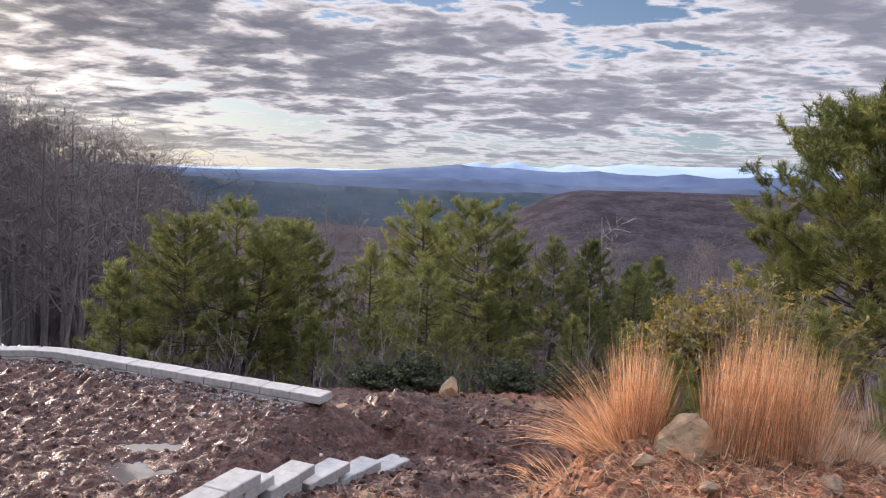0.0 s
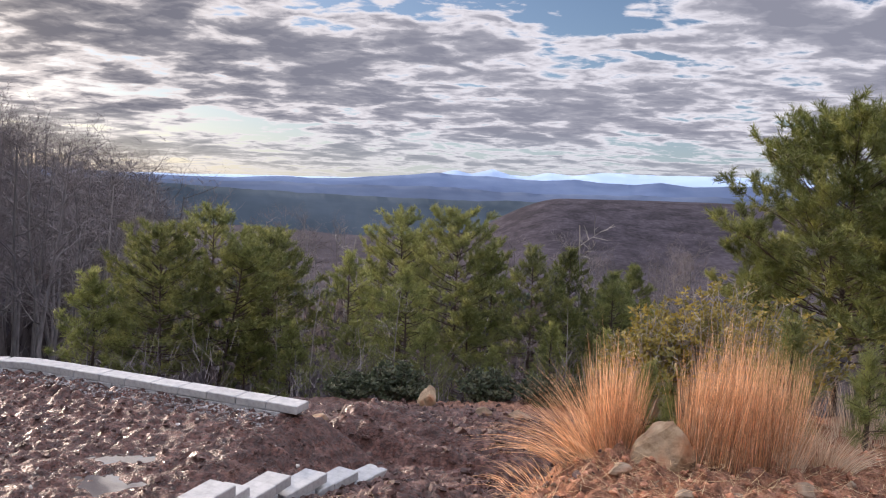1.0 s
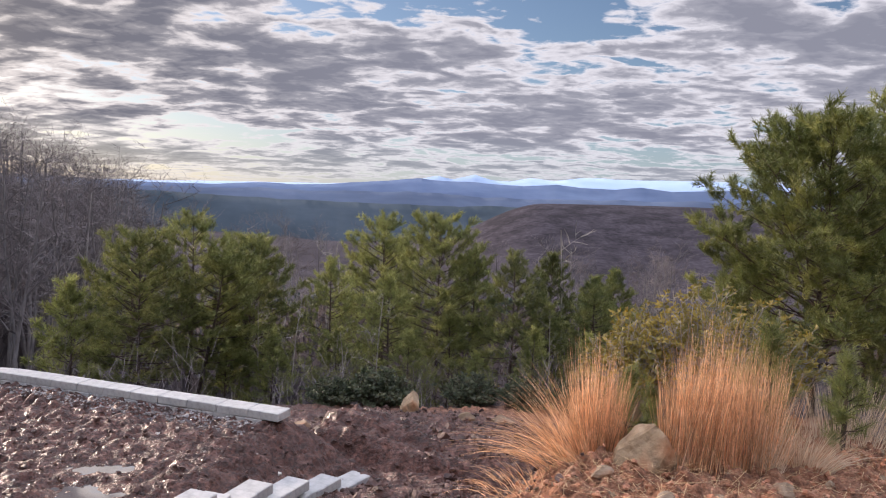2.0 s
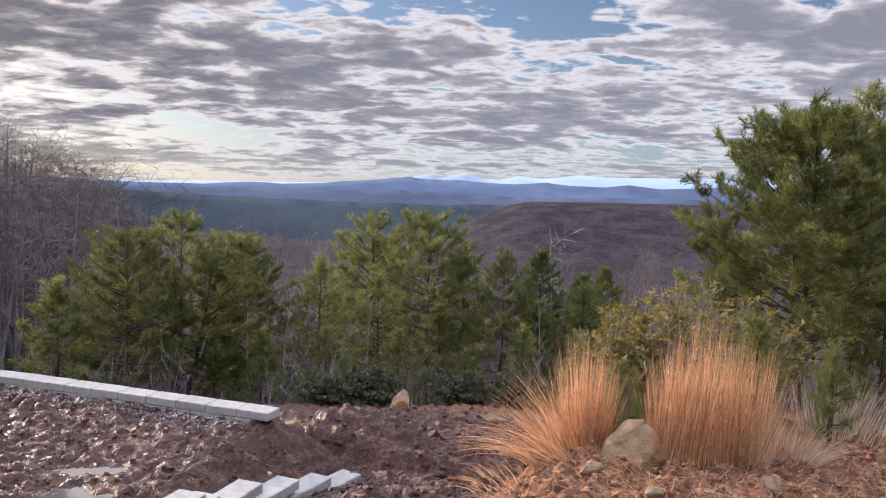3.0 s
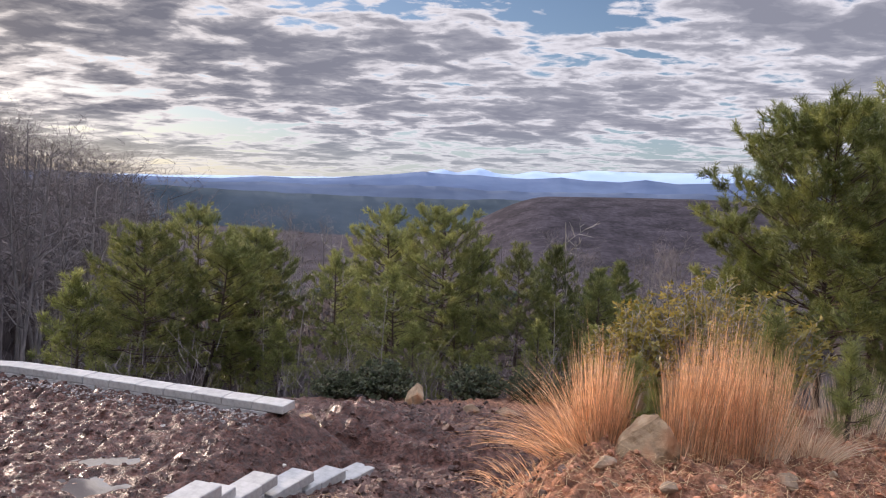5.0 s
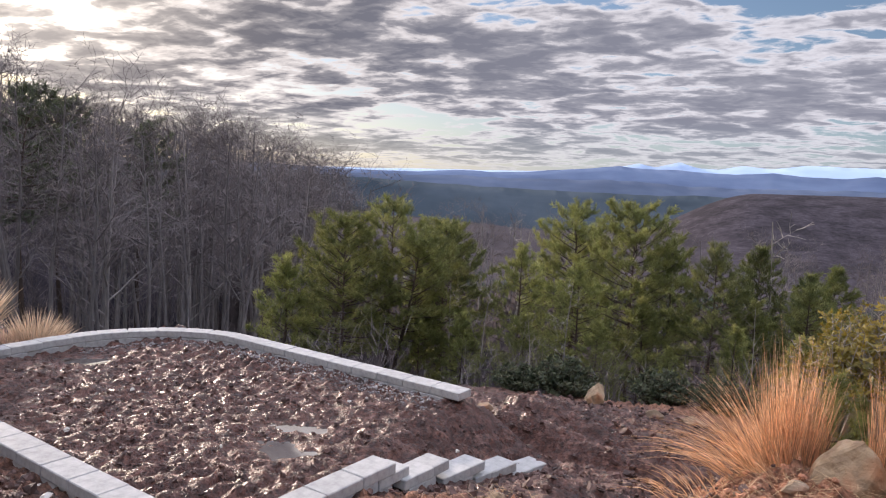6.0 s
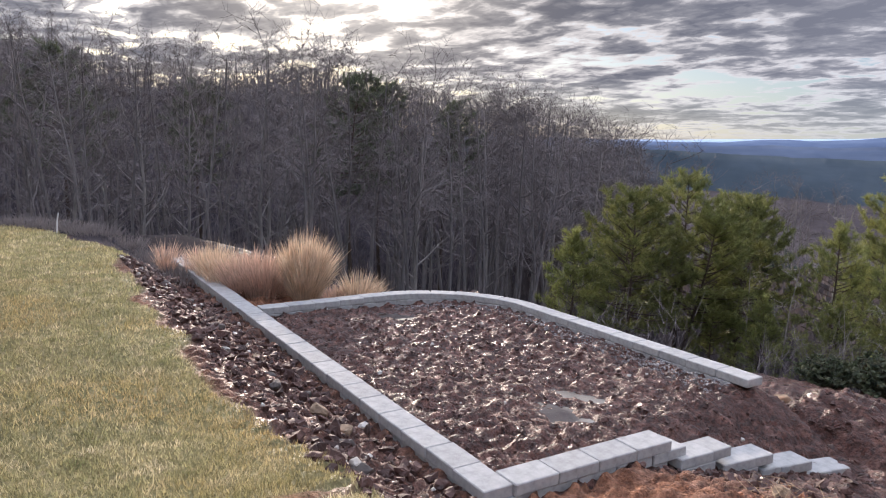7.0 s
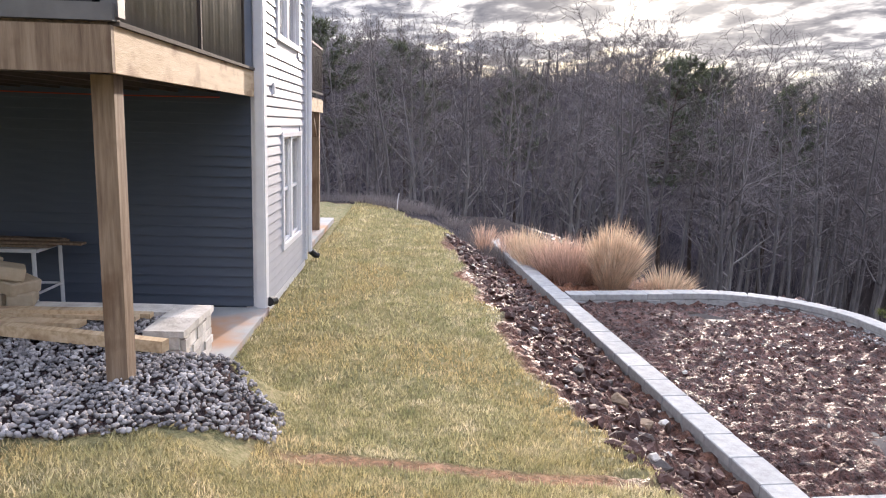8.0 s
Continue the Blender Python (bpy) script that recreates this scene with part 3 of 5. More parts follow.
def block_mesh(l, w, h, name):
    bm = bmesh.new()
    bmesh.ops.create_cube(bm, size=1.0)
    bmesh.ops.scale(bm, vec=(l, w, h), verts=bm.verts)
    bmesh.ops.bevel(bm, geom=bm.edges[:], offset=0.008, segments=1, affect="EDGES")
    me = bpy.data.meshes.new(name)
    bm.to_mesh(me)
    bm.free()
    me.materials.append(CONCRETE)
    return me


BLOCK = block_mesh(BL - 0.006, BW, BH - 0.003, "block")
HALF = block_mesh(BL * 0.62, BW, BH - 0.003, "block")
block_rng = random.Random(4)


def lay(wall, me, x, y, z, yaw):
    ob = new("block", me)
    ob.parent = wall
    j = block_rng.uniform
    ob.matrix_basis = pose(x + j(-0.004, 0.004), y + j(-0.004, 0.004), z + j(-0.002, 0.002), j(-0.4, 0.4), j(-0.4, 0.4), yaw + j(-0.6, 0.6))


YAW_M = math.degrees(math.atan2(MX[1], MX[0]))
YAW_D = math.degrees(math.atan2(DX[1], DX[0]))

long_wall = thing("retaining_wall", "long low wall of pale grey concrete blocks beside the lawn", "retaining wall", group="low block walls")
for course in range(3):
    m = BL / 2 + (BL / 2 if course % 2 else 0)
    while m < 11.3:
        x, y = at(m, BW / 2 + 0.012 * course)
        lay(long_wall, BLOCK, x, y, WALL_TOP - BH * (course + 0.5), YAW_M)
        m += BL

stepped = thing("retaining_wall", "block wall end stepping down the slope in grey concrete", "retaining wall", group="low block walls")
for course in range(3):
    d = BW + BL / 2 + (0 if course % 2 == 0 else -BL / 2)
    while d < 2.05:
        x, y = at(BW / 2 - 0.02 + 0.012 * course, d)
        lay(stepped, BLOCK, x, y, WALL_TOP - BH * (course + 0.5), YAW_D)
        d += BL
# each step: middle of its top, height of its top and heading
for x, y, z, yaw in ((-2.165, 6.13, -0.53, 70.5), (-1.95, 6.67, -0.70, 67.5), (-1.72, 7.13, -0.84, 63.0), (-1.47, 7.56, -0.96, 58.5)):
    a = radians(yaw)
    for course in range(3):
        for s in (-0.12, 0.12) if course == 0 else (-0.14, 0.0):
            lay(stepped, HALF if course else BLOCK, x + math.cos(a) * s - 0.0, y + math.sin(a) * s, z - BH * (course + 0.5) - (0.0015 if s > 0 else 0), yaw)

far_wall = thing("retaining_wall", "curving low wall of pale concrete blocks at the mud pad's edge", "retaining wall", group="low block walls")


def far_line(s):
    """The far wall's middle line: out from the long wall, round a wide bend, then back beside the pad."""
    r, m0, d0, top = 1.75, 6.30, 0.30, 4.18
    straight = top - r - d0
    if s < straight:
        return m0 + 0.12 * s / straight, d0 + s, 90
    s -= straight
    arc = r * math.pi / 2
    if s < arc:
        w = s / r
        return m0 + 0.12 - r + r * math.cos(w), top - r + r * math.sin(w), 90 + math.degrees(w)
    s -= arc
    return m0 + 0.12 - r - s, top + 0.0 * s, 180


s, k = BL / 2, 0
while True:
    m, d, h = far_line(s)
    if m < 0.85:
        break
    hm, hd = math.cos(radians(h)), math.sin(radians(h))
    v = MX * hm + DX * hd
    x, y = at(m, d)
    for course in range(3):
        off = BL / 2 if course % 2 else 0
        m2, d2, h2 = far_line(max(0.05, s - off))
        x2, y2 = at(m2, d2)
        v2 = MX * math.cos(radians(h2)) + DX * math.sin(radians(h2))
        lay(far_wall, BLOCK, x2, y2, WALL_TOP - BH * (course + 0.5), math.degrees(math.atan2(v2[1], v2[0])))
    s += BL - (0.012 if 2.1 < s < 4.9 else 0)
    k += 1

# ---------------------------------------------------------------- puddles
for px, py, ra, rb in PUDDLES:
    sh = Shape()
    zp = float(ground_z(px, py)) - 0.052
    ring = [(px + 1.9 * ra * math.cos(w) * (1 + 0.15 * math.sin(3 * w)), py + 1.9 * rb * math.sin(w), zp) for w in np.linspace(0, 2 * math.pi, 29)[:-1]]
    sh.face(*ring)
    solid("puddle", sh, water, "still brown puddle reflecting the sky in the mud", "puddle", group="puddles", kind="structure")

# ---------------------------------------------------------------- house
U3, W3, Z3 = Vector((*U2, 0)), Vector((*W2, 0)), Vector((0, 0, 1))
HOUSE = Matrix(((U2[0], W2[0], 0, HC[0]), (U2[1], W2[1], 0, HC[1]), (0, 0, 1, 0), (0, 0, 0, 1)))
# in the house's own frame: x along the white side, y along the dark wall, z up from the patio
house = thing("house", "two-storey house in white and slate-blue lap siding", "house", HOUSE)
SIDE_LEN, DARK_LEN, TOP = 3.03, 9.0, 5.6
EXPO = 0.114


def lap(length, along_x, material):
    """One board of lap siding: thin at the top, thick at its lower edge."""
    sh = Shape()
    prof = ((0.0, 0.0), (0.026, 0.0), (0.026, 0.010), (0.006, EXPO + 0.012), (0.0, EXPO + 0.012))
    k = len(prof)
    for end in (0, length):
        for o, z in prof:
            sh.v.append((end, -o, z) if along_x else (-o, end, z))
    sh.f = [(i, (i + 1) % k, k + (i + 1) % k, k + i) for i in range(k)] + [tuple(range(k))[::-1], tuple(range(k, 2 * k))]
    return sh.mesh("siding_board", material)


windows = [(1.12, 2.42, 0.55, 1.93), (0.86, 2.30, 3.16, 4.55)]


def wall_pieces(length, height_, holes):
    """Rectangles that fill a wall round its openings."""
    xs = sorted({0.0, length, *[v for h in holes for v in h[:2]]})
    for a, b in zip(xs, xs[1:]):
        inside = sorted(h[2:] for h in holes if h[0] <= a + 1e-6 and h[1] >= b - 1e-6)
        z = -0.3
        for lo, hi in inside:
            yield a, b, z, lo
            z = hi
        yield a, b, z, height_


side_wall = Shape()
for a, b, lo, hi in wall_pieces(SIDE_LEN, TOP, windows):
    side_wall.box(((a + b) / 2, 0.10, (lo + hi) / 2), (b - a, 0.19, hi - lo))
side_wall = part("wall", side_wall, WHITE, house, "white-sided end wall")
dark_wall = Shape()
dark_wall.box((0.10, DARK_LEN / 2 + 0.2, TOP / 2 - 0.15), (0.19, DARK_LEN - 0.02, TOP + 0.3))
dark_wall = part("wall", dark_wall, SIDING, house, "slate-blue wall behind the deck")
back = Shape()
back.box((SIDE_LEN - 0.10, DARK_LEN / 2 + 0.2, TOP / 2 - 0.15), (0.19, DARK_LEN - 0.4, TOP + 0.3))
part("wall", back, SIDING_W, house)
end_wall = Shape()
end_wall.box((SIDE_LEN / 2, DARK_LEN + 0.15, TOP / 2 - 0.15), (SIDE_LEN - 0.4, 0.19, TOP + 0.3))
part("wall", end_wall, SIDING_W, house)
roof = Shape()
roof.box((SIDE_LEN / 2, DARK_LEN / 2, TOP + 0.08), (SIDE_LEN + 0.5, DARK_LEN + 0.5, 0.14))
part("roof", roof, BLACK, house)

board_cache = {}


def board(length, along_x, material, x, y, z, parent):
    key = (round(length, 3), along_x, material.name)
    if key not in board_cache:
        board_cache[key] = lap(length, along_x, material)
    ob = new("siding_board", board_cache[key])
    ob.parent = parent
    ob.matrix_basis = Matrix.Translation((x, y, z))


n_boards = int((TOP - 0.02) / EXPO)
for i in range(n_boards):
    z = 0.02 + i * EXPO
    spans = [(0.12, SIDE_LEN - 0.06)]
    for a, b, lo, hi in windows:
        if z + EXPO > lo - 0.07 and z < hi + 0.05:
            spans = [(spans[0][0], a - 0.075), (b + 0.075, spans[0][1])]
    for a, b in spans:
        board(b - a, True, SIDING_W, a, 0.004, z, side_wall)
    board(DARK_LEN - 0.2, False, SIDING, 0.004, 0.12, z, dark_wall)

cb = Shape()
cb.box((0.05, -0.014, TOP / 2), (0.14, 0.034, TOP))
cb.box((-0.014, 0.030, TOP / 2), (0.034, 0.090, TOP))
part("corner_board", cb, WHITE, house)
cb = Shape()
cb.box((SIDE_LEN - 0.03, -0.014, TOP / 2), (0.10, 0.034, TOP))
part("corner_board", cb, WHITE, house)
for a, b, lo, hi in windows:
    fr = Shape()
    for x0, x1, z0, z1 in ((a - 0.07, a, lo - 0.07, hi + 0.06), (b, b + 0.07, lo - 0.07, hi + 0.06), (a, b, hi, hi + 0.06), (a, b, lo - 0.07, lo)):
        fr.box(((x0 + x1) / 2, -0.012, (z0 + z1) / 2), (x1 - x0, 0.05, z1 - z0))
    win = part("window", fr, WHITE, house, "white vinyl double window")
    mull = Shape()
    mull.box(((a + b) / 2, 0.02, (lo + hi) / 2), (0.09, 0.07, hi - lo - 0.002))
    part("mullion", mull, WHITE, win)
    for x0, x1 in ((a, (a + b) / 2 - 0.045), ((a + b) / 2 + 0.045, b)):
        sash = Shape()
        for q in ((x0 + 0.02, lo, 0.04, hi - lo), (x1 - 0.02, lo, 0.04, hi - lo)):
            sash.box((q[0], 0.035, q[1] + q[3] / 2), (q[2], 0.04, q[3] - 0.004))
        for zc in (lo + 0.02, (lo + hi) / 2, hi - 0.02):
            sash.box(((x0 + x1) / 2, 0.035, zc), (x1 - x0 - 0.08, 0.036, 0.038))
        part("sash", sash, WHITE, win)
        pane = Shape()
        pane.box(((x0 + x1) / 2, 0.04, (lo + hi) / 2), (x1 - x0 - 0.06, 0.006, hi - lo - 0.05))
        g = part("pane", pane, glass, win)
        g.visible_shadow = False
    bl = Shape()
    k = int((hi - lo) / 0.05)
    for j in range(k):
        bl.box(((a + b) / 2, 0.10, lo + (j + 0.5) * (hi - lo) / k), (b - a - 0.02, 0.004, (hi - lo) / k - 0.006), (Vector((1, 0, 0)), Vector((0, 0.9, 0.43)), Vector((0, -0.3, 0.95))))
    part("blind", bl, BLIND, win, "pale slatted blind")

spout = Shape()
spout.tube([(SIDE_LEN + 0.01, -0.06, TOP), (SIDE_LEN + 0.01, -0.06, 0.22), (SIDE_LEN + 0.015, -0.07, 0.12)], [0.042] * 3, 8)
part("downspout", spout, WHITE, house)
boot = Shape()
boot.tube([(SIDE_LEN + 0.02, -0.08, 0.12), (SIDE_LEN + 0.06, -0.15, 0.05), (SIDE_LEN + 0.08, -0.20, 0.04)], [0.05, 0.05, 0.045], 8)
part("drain_boot", boot, BLACK, house, "black plastic drain elbow")
boot = Shape()
boot.tube([(0.05, -0.05, 0.06), (0.16, -0.09, 0.05)], [0.055, 0.05], 8)
part("drain_boot", boot, BLACK, house, "black plastic drain elbow")
vent = Shape()
vent.box((0.52, -0.03, 2.50), (0.05, 0.03, 0.13))
part("outlet_cover", vent, WHITE, house)

# the near deck, over the patio
deck = thing("deck", "raised deck of treated lumber with enclosed porch above", "deck", HOUSE @ Matrix.Translation((0, 0.09, 0)))
DU, DZ0, DZ1 = -3.62, 2.385, 2.655      # reach from the house, underside and top of the rim
# side rim in the sunlit lumber tone, front rim in the shaded one
rim = Shape()
rim.box((DU / 2 - 0.025, 0.0, (DZ0 + DZ1) / 2), (-DU - 0.05, 0.04, DZ1 - DZ0))
part("rim_joist", rim, LUMBER_X, deck)
rim = Shape()
rim.box((DU - 0.022, 3.4, (DZ0 + DZ1) / 2 + 0.0), (0.04, 6.84, DZ1 - DZ0))
part("rim_joist", rim, LUMBER, deck)
# joists, coloured dark for the shade under the deck
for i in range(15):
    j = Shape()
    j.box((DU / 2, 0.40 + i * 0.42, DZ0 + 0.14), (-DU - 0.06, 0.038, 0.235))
    part("joist", j, DARK_SHADE, deck)
for i in range(24):
    b = Shape()
    b.box((DU + 0.02 + (i + 0.5) * 0.150, 3.4, DZ1 + 0.013), (0.142, 6.76, 0.025))
    part("deck_board", b, LUMBER, deck)
post = Shape()
post.box((0, 0, 0), (0.14, 0.14, 2.40))
pm = post.mesh("post", LUMBER)
for pu, pw in ((-3.36, 0.145), (-3.36, 3.4), (-3.36, 6.4)):
    ob = part("post", pm, LUMBER, deck)
    ob.matrix_basis = Matrix.Translation((pu, pw, DZ0 - 1.20))
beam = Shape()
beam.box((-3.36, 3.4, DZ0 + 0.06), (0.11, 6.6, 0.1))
part("beam", beam, DARK_SHADE, deck)
GREIGE = surface("greige_paint", [(0.10, 0.093, 0.088), (0.145, 0.135, 0.128)], 5, 0.6, 0.0006, 50)
trim_ = Shape()
trim_.box((DU + 0.01, 3.4, DZ1 + 0.075), (0.10, 6.86, 0.10))
part("trim", trim_, GREIGE, deck)
sill = Shape()
sill.box((DU / 2 - 0.05, -0.012, DZ1 + 0.016), (-DU - 0.14, 0.07, 0.028))
part("sill", sill, DARK_SHADE, deck, "dark sill under the screens")
col = Shape()
col.box((DU + 0.05, 0.0, DZ1 + 1.30), (0.10, 0.10, 2.5))
part("column", col, GREIGE, deck, "greige corner column")
# hanging screens, slightly rippled, one on each side of a thin black upright
for a, b in ((DU + 0.11, -1.90), (-1.86, -0.44)):
    sh = Shape()
    n = 72
    for k in range(n + 1):
        x0 = a + (b - a) * k / n
        ripple = 0.0010 * math.sin(x0 * 62) + 0.0016 * math.sin(x0 * 23 + 1)
        for y0 in (0.010 + ripple, 0.022 + ripple):
            for z0 in (DZ1 + 0.035, DZ1 + 2.53):
                sh.v.append((x0, y0, z0))
    for k in range(n):
        q = 4 * k
        sh.f += [(q, q + 4, q + 5, q + 1), (q + 2, q + 3, q + 7, q + 6), (q + 1, q + 5, q + 7, q + 3), (q, q + 2, q + 6, q + 4)]
    sh.f += [(0, 1, 3, 2), (4 * n, 4 * n + 2, 4 * n + 3, 4 * n + 1)]
    part("screen_panel", sh, PANEL, deck, "taupe hanging screen", smooth=True)
for u0, w0 in ((-1.88, 0.036), (-0.42, 0.03)):
    sh = Shape()
    sh.box((u0, 0.008, DZ1 + 1.29), (w0, 0.045, 2.50))
    part("screen_frame", sh, DARK_SHADE, deck)
sh = Shape()
sh.box((-0.22, 0.02, DZ1 + 1.29), (0.355, 0.05, 2.50))
part("end_panel", sh, SIDING, deck, "slate-blue panel beside the house")
# unseen roof and end screen, added to keep light out of the porch
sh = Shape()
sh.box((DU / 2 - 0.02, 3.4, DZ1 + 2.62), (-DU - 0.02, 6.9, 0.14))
part("porch_roof", sh, DARK_SHADE, deck)
sh = Shape()
sh.box((DU / 2, 6.75, DZ1 + 1.30), (-DU - 0.2, 0.06, 2.48))
part("end_screen", sh, PANEL, deck)
for i in range(18):
    sh = Shape()
    sh.box((DU + 0.03, 0.16 + 0.125 * i, DZ1 + 0.66), (0.018, 0.018, 0.96))
    part("baluster", sh, METAL_W, deck, "pale thin baluster")
# a dark sheet stands for the shade inside the porch
sh = Shape()
sh.box((DU + 0.075, 3.4, DZ1 + 1.32), (0.012, 6.5, 2.3))
part("insect_screen", sh, DARK_SHADE, deck, "dark sheet behind the railing for the shaded porch inside")
rail = Shape()
rail.box((DU + 0.03, 3.2, DZ1 + 0.155), (0.035, 6.2, 0.045))
part("rail", rail, BLACK, deck)
wire = Shape()
wire.tube([(-0.6, y, DZ0 - 0.03 - 0.015 * math.sin(y)) for y in np.linspace(0.2, 4, 12)], [0.006] * 12, 5)
part("cable", wire, surface("orange_cable", [(0.35, 0.03, 0.01), (0.42, 0.05, 0.015)], 5, 0.5), deck, "thin red cable under the joists")

# the far deck beyond the house's corner
deck2 = thing("deck", "small far deck with black railing on a timber post", "deck", HOUSE)
FX = SIDE_LEN + 0.05
sh = Shape()
sh.box((FX + 1.5, 0.15, 2.42), (3.0, 0.04, 0.22))
part("rim_joist", sh, LUMBER_X, deck2)
sh = Shape()
sh.box((FX + 2.98, 1.7, 2.42), (0.04, 3.06, 0.22))
part("rim_joist", sh, LUMBER_X, deck2)
sh = Shape()
sh.box((FX + 1.5, 1.7, 2.545), (3.04, 3.1, 0.026))
part("floor", sh, LUMBER, deck2)
ob = part("post", pm, LUMBER, deck2)
ob.matrix_basis = Matrix.Translation((FX + 2.88, 0.25, 2.31 - 1.20))
sh = Shape()
sh.tube([(FX + 2.35, 0.25, 2.30), (FX + 2.84, 0.25, 1.85)], [0.04, 0.04], 4)
part("brace", sh, LUMBER, deck2)
for z in (2.66, 3.50):
    sh = Shape()
    sh.box((FX + 1.5, 0.15, z), (3.0, 0.03, 0.035))
    part("rail", sh, BLACK, deck2)
for i in range(26):
    sh = Shape()
    sh.box((FX + 0.1 + i * 0.114, 0.15, 3.08), (0.016, 0.016, 0.82))
    part("baluster", sh, BLACK, deck2)
sh = Shape()
sh.box((FX + 2.4, 1.3, -0.03), (4.6, 2.4, 0.10))
solid("patio", sh, SLAB, "pale concrete pad under the far deck", "patio", HOUSE, kind="structure")

sh = Shape()
sh.box((-1.12, 3.2, -0.06), (2.3, 6.5, 0.12))
sh.box((-0.2, 0.02, -0.06), (0.35, 0.16, 0.10))
solid("patio", sh, SLAB, "grey concrete patio with red clay stains", "patio", HOUSE, kind="structure")

# seat wall of cut stone, with a cap, in an L round the heaped gravel
seat = thing("seat_wall", "low seat wall faced with cut pale stone", "stone wall", HOUSE)
core = Shape()
core.box((-1.95, 0.31, 0.17), (0.76, 0.26, 0.38))
core.box((-1.66, 2.6, 0.17), (0.24, 4.3, 0.38))
part("core", core, VENEER, seat)
srng = random.Random(9)


def veneer(x0, x1, y0, y1, face):
    z = 0.0
    while z < 0.37:
        h = srng.uniform(0.05, 0.12)
        h = min(h, 0.375 - z)
        p = 0.0
        length = (x1 - x0) if face in "ns" else (y1 - y0)
        while p < length - 0.01:
            w = min(srng.uniform(0.08, 0.26), length - p)
            sh = Shape()
            t = srng.uniform(0.02, 0.04)
            if face == "s":
                sh.box((x0 + p + w / 2, y0 - t / 2, z + h / 2), (w - 0.008, t, h - 0.008))
            elif face == "w":
                sh.box((x0 - t / 2, y0 + p + w / 2, z + h / 2), (t, w - 0.008, h - 0.008))
            part("stone", sh, VENEER, seat)
            p += w
        z += h


veneer(-2.33, -1.55, 0.18, 0.44, "s")
veneer(-2.33, -1.55, 0.18, 0.44, "w")
for x0, x1, y0, y1 in ((-2.38, -1.98, 0.14, 0.47), (-1.975, -1.53, 0.14, 0.47), (-1.81, -1.52, 0.475, 1.5), (-1.81, -1.52, 1.505, 2.5), (-1.81, -1.52, 2.505, 4.7)):
    sh = Shape()
    sh.box(((x0 + x1) / 2, (y0 + y1) / 2, 0.40), (x1 - x0, y1 - y0, 0.055))
    part("cap", sh, VENEER, seat)

# ---------------------------------------------------------------- trees
def needle_mesh(tips, axes, rng, count, length, width, material):
    """Bottlebrush bunches: needles that stand off every shoot tip, pointing forward."""
    T, D = np.repeat(np.array(tips), count, 0), np.repeat(np.array(axes), count, 0)
    k = len(T)
    D /= np.linalg.norm(D, axis=1)[:, None]
    side = np.cross(D, rng.normal(size=(k, 3)))
    side /= np.linalg.norm(side, axis=1)[:, None] + 1e-9
    spread = np.radians(rng.uniform(18, 72, k))[:, None]
    out = D * np.cos(spread) + side * np.sin(spread)
    root = T - D * (rng.rand(k)[:, None] * length * 1.5)
    L = length * rng.uniform(0.7, 1.1, k)[:, None]
    flat = np.cross(out, rng.normal(size=(k, 3)))
    flat *= width / (np.linalg.norm(flat, axis=1)[:, None] + 1e-9)
    V = np.stack([root - flat, root + flat, root + out * L], 1).reshape(-1, 3)
    me = bpy.data.meshes.new("crown")
    me.vertices.add(len(V))
    me.vertices.foreach_set("co", V.ravel())
    me.loops.add(len(V))
    me.loops.foreach_set("vertex_index", np.arange(len(V), dtype=np.int32))
    me.polygons.add(k)
    me.polygons.foreach_set("loop_start", np.arange(0, 3 * k, 3, dtype=np.int32))
    me.polygons.foreach_set("loop_total", np.full(k, 3, np.int32))
    me.update(calc_edges=True)
    me.materials.append(material)
    return me


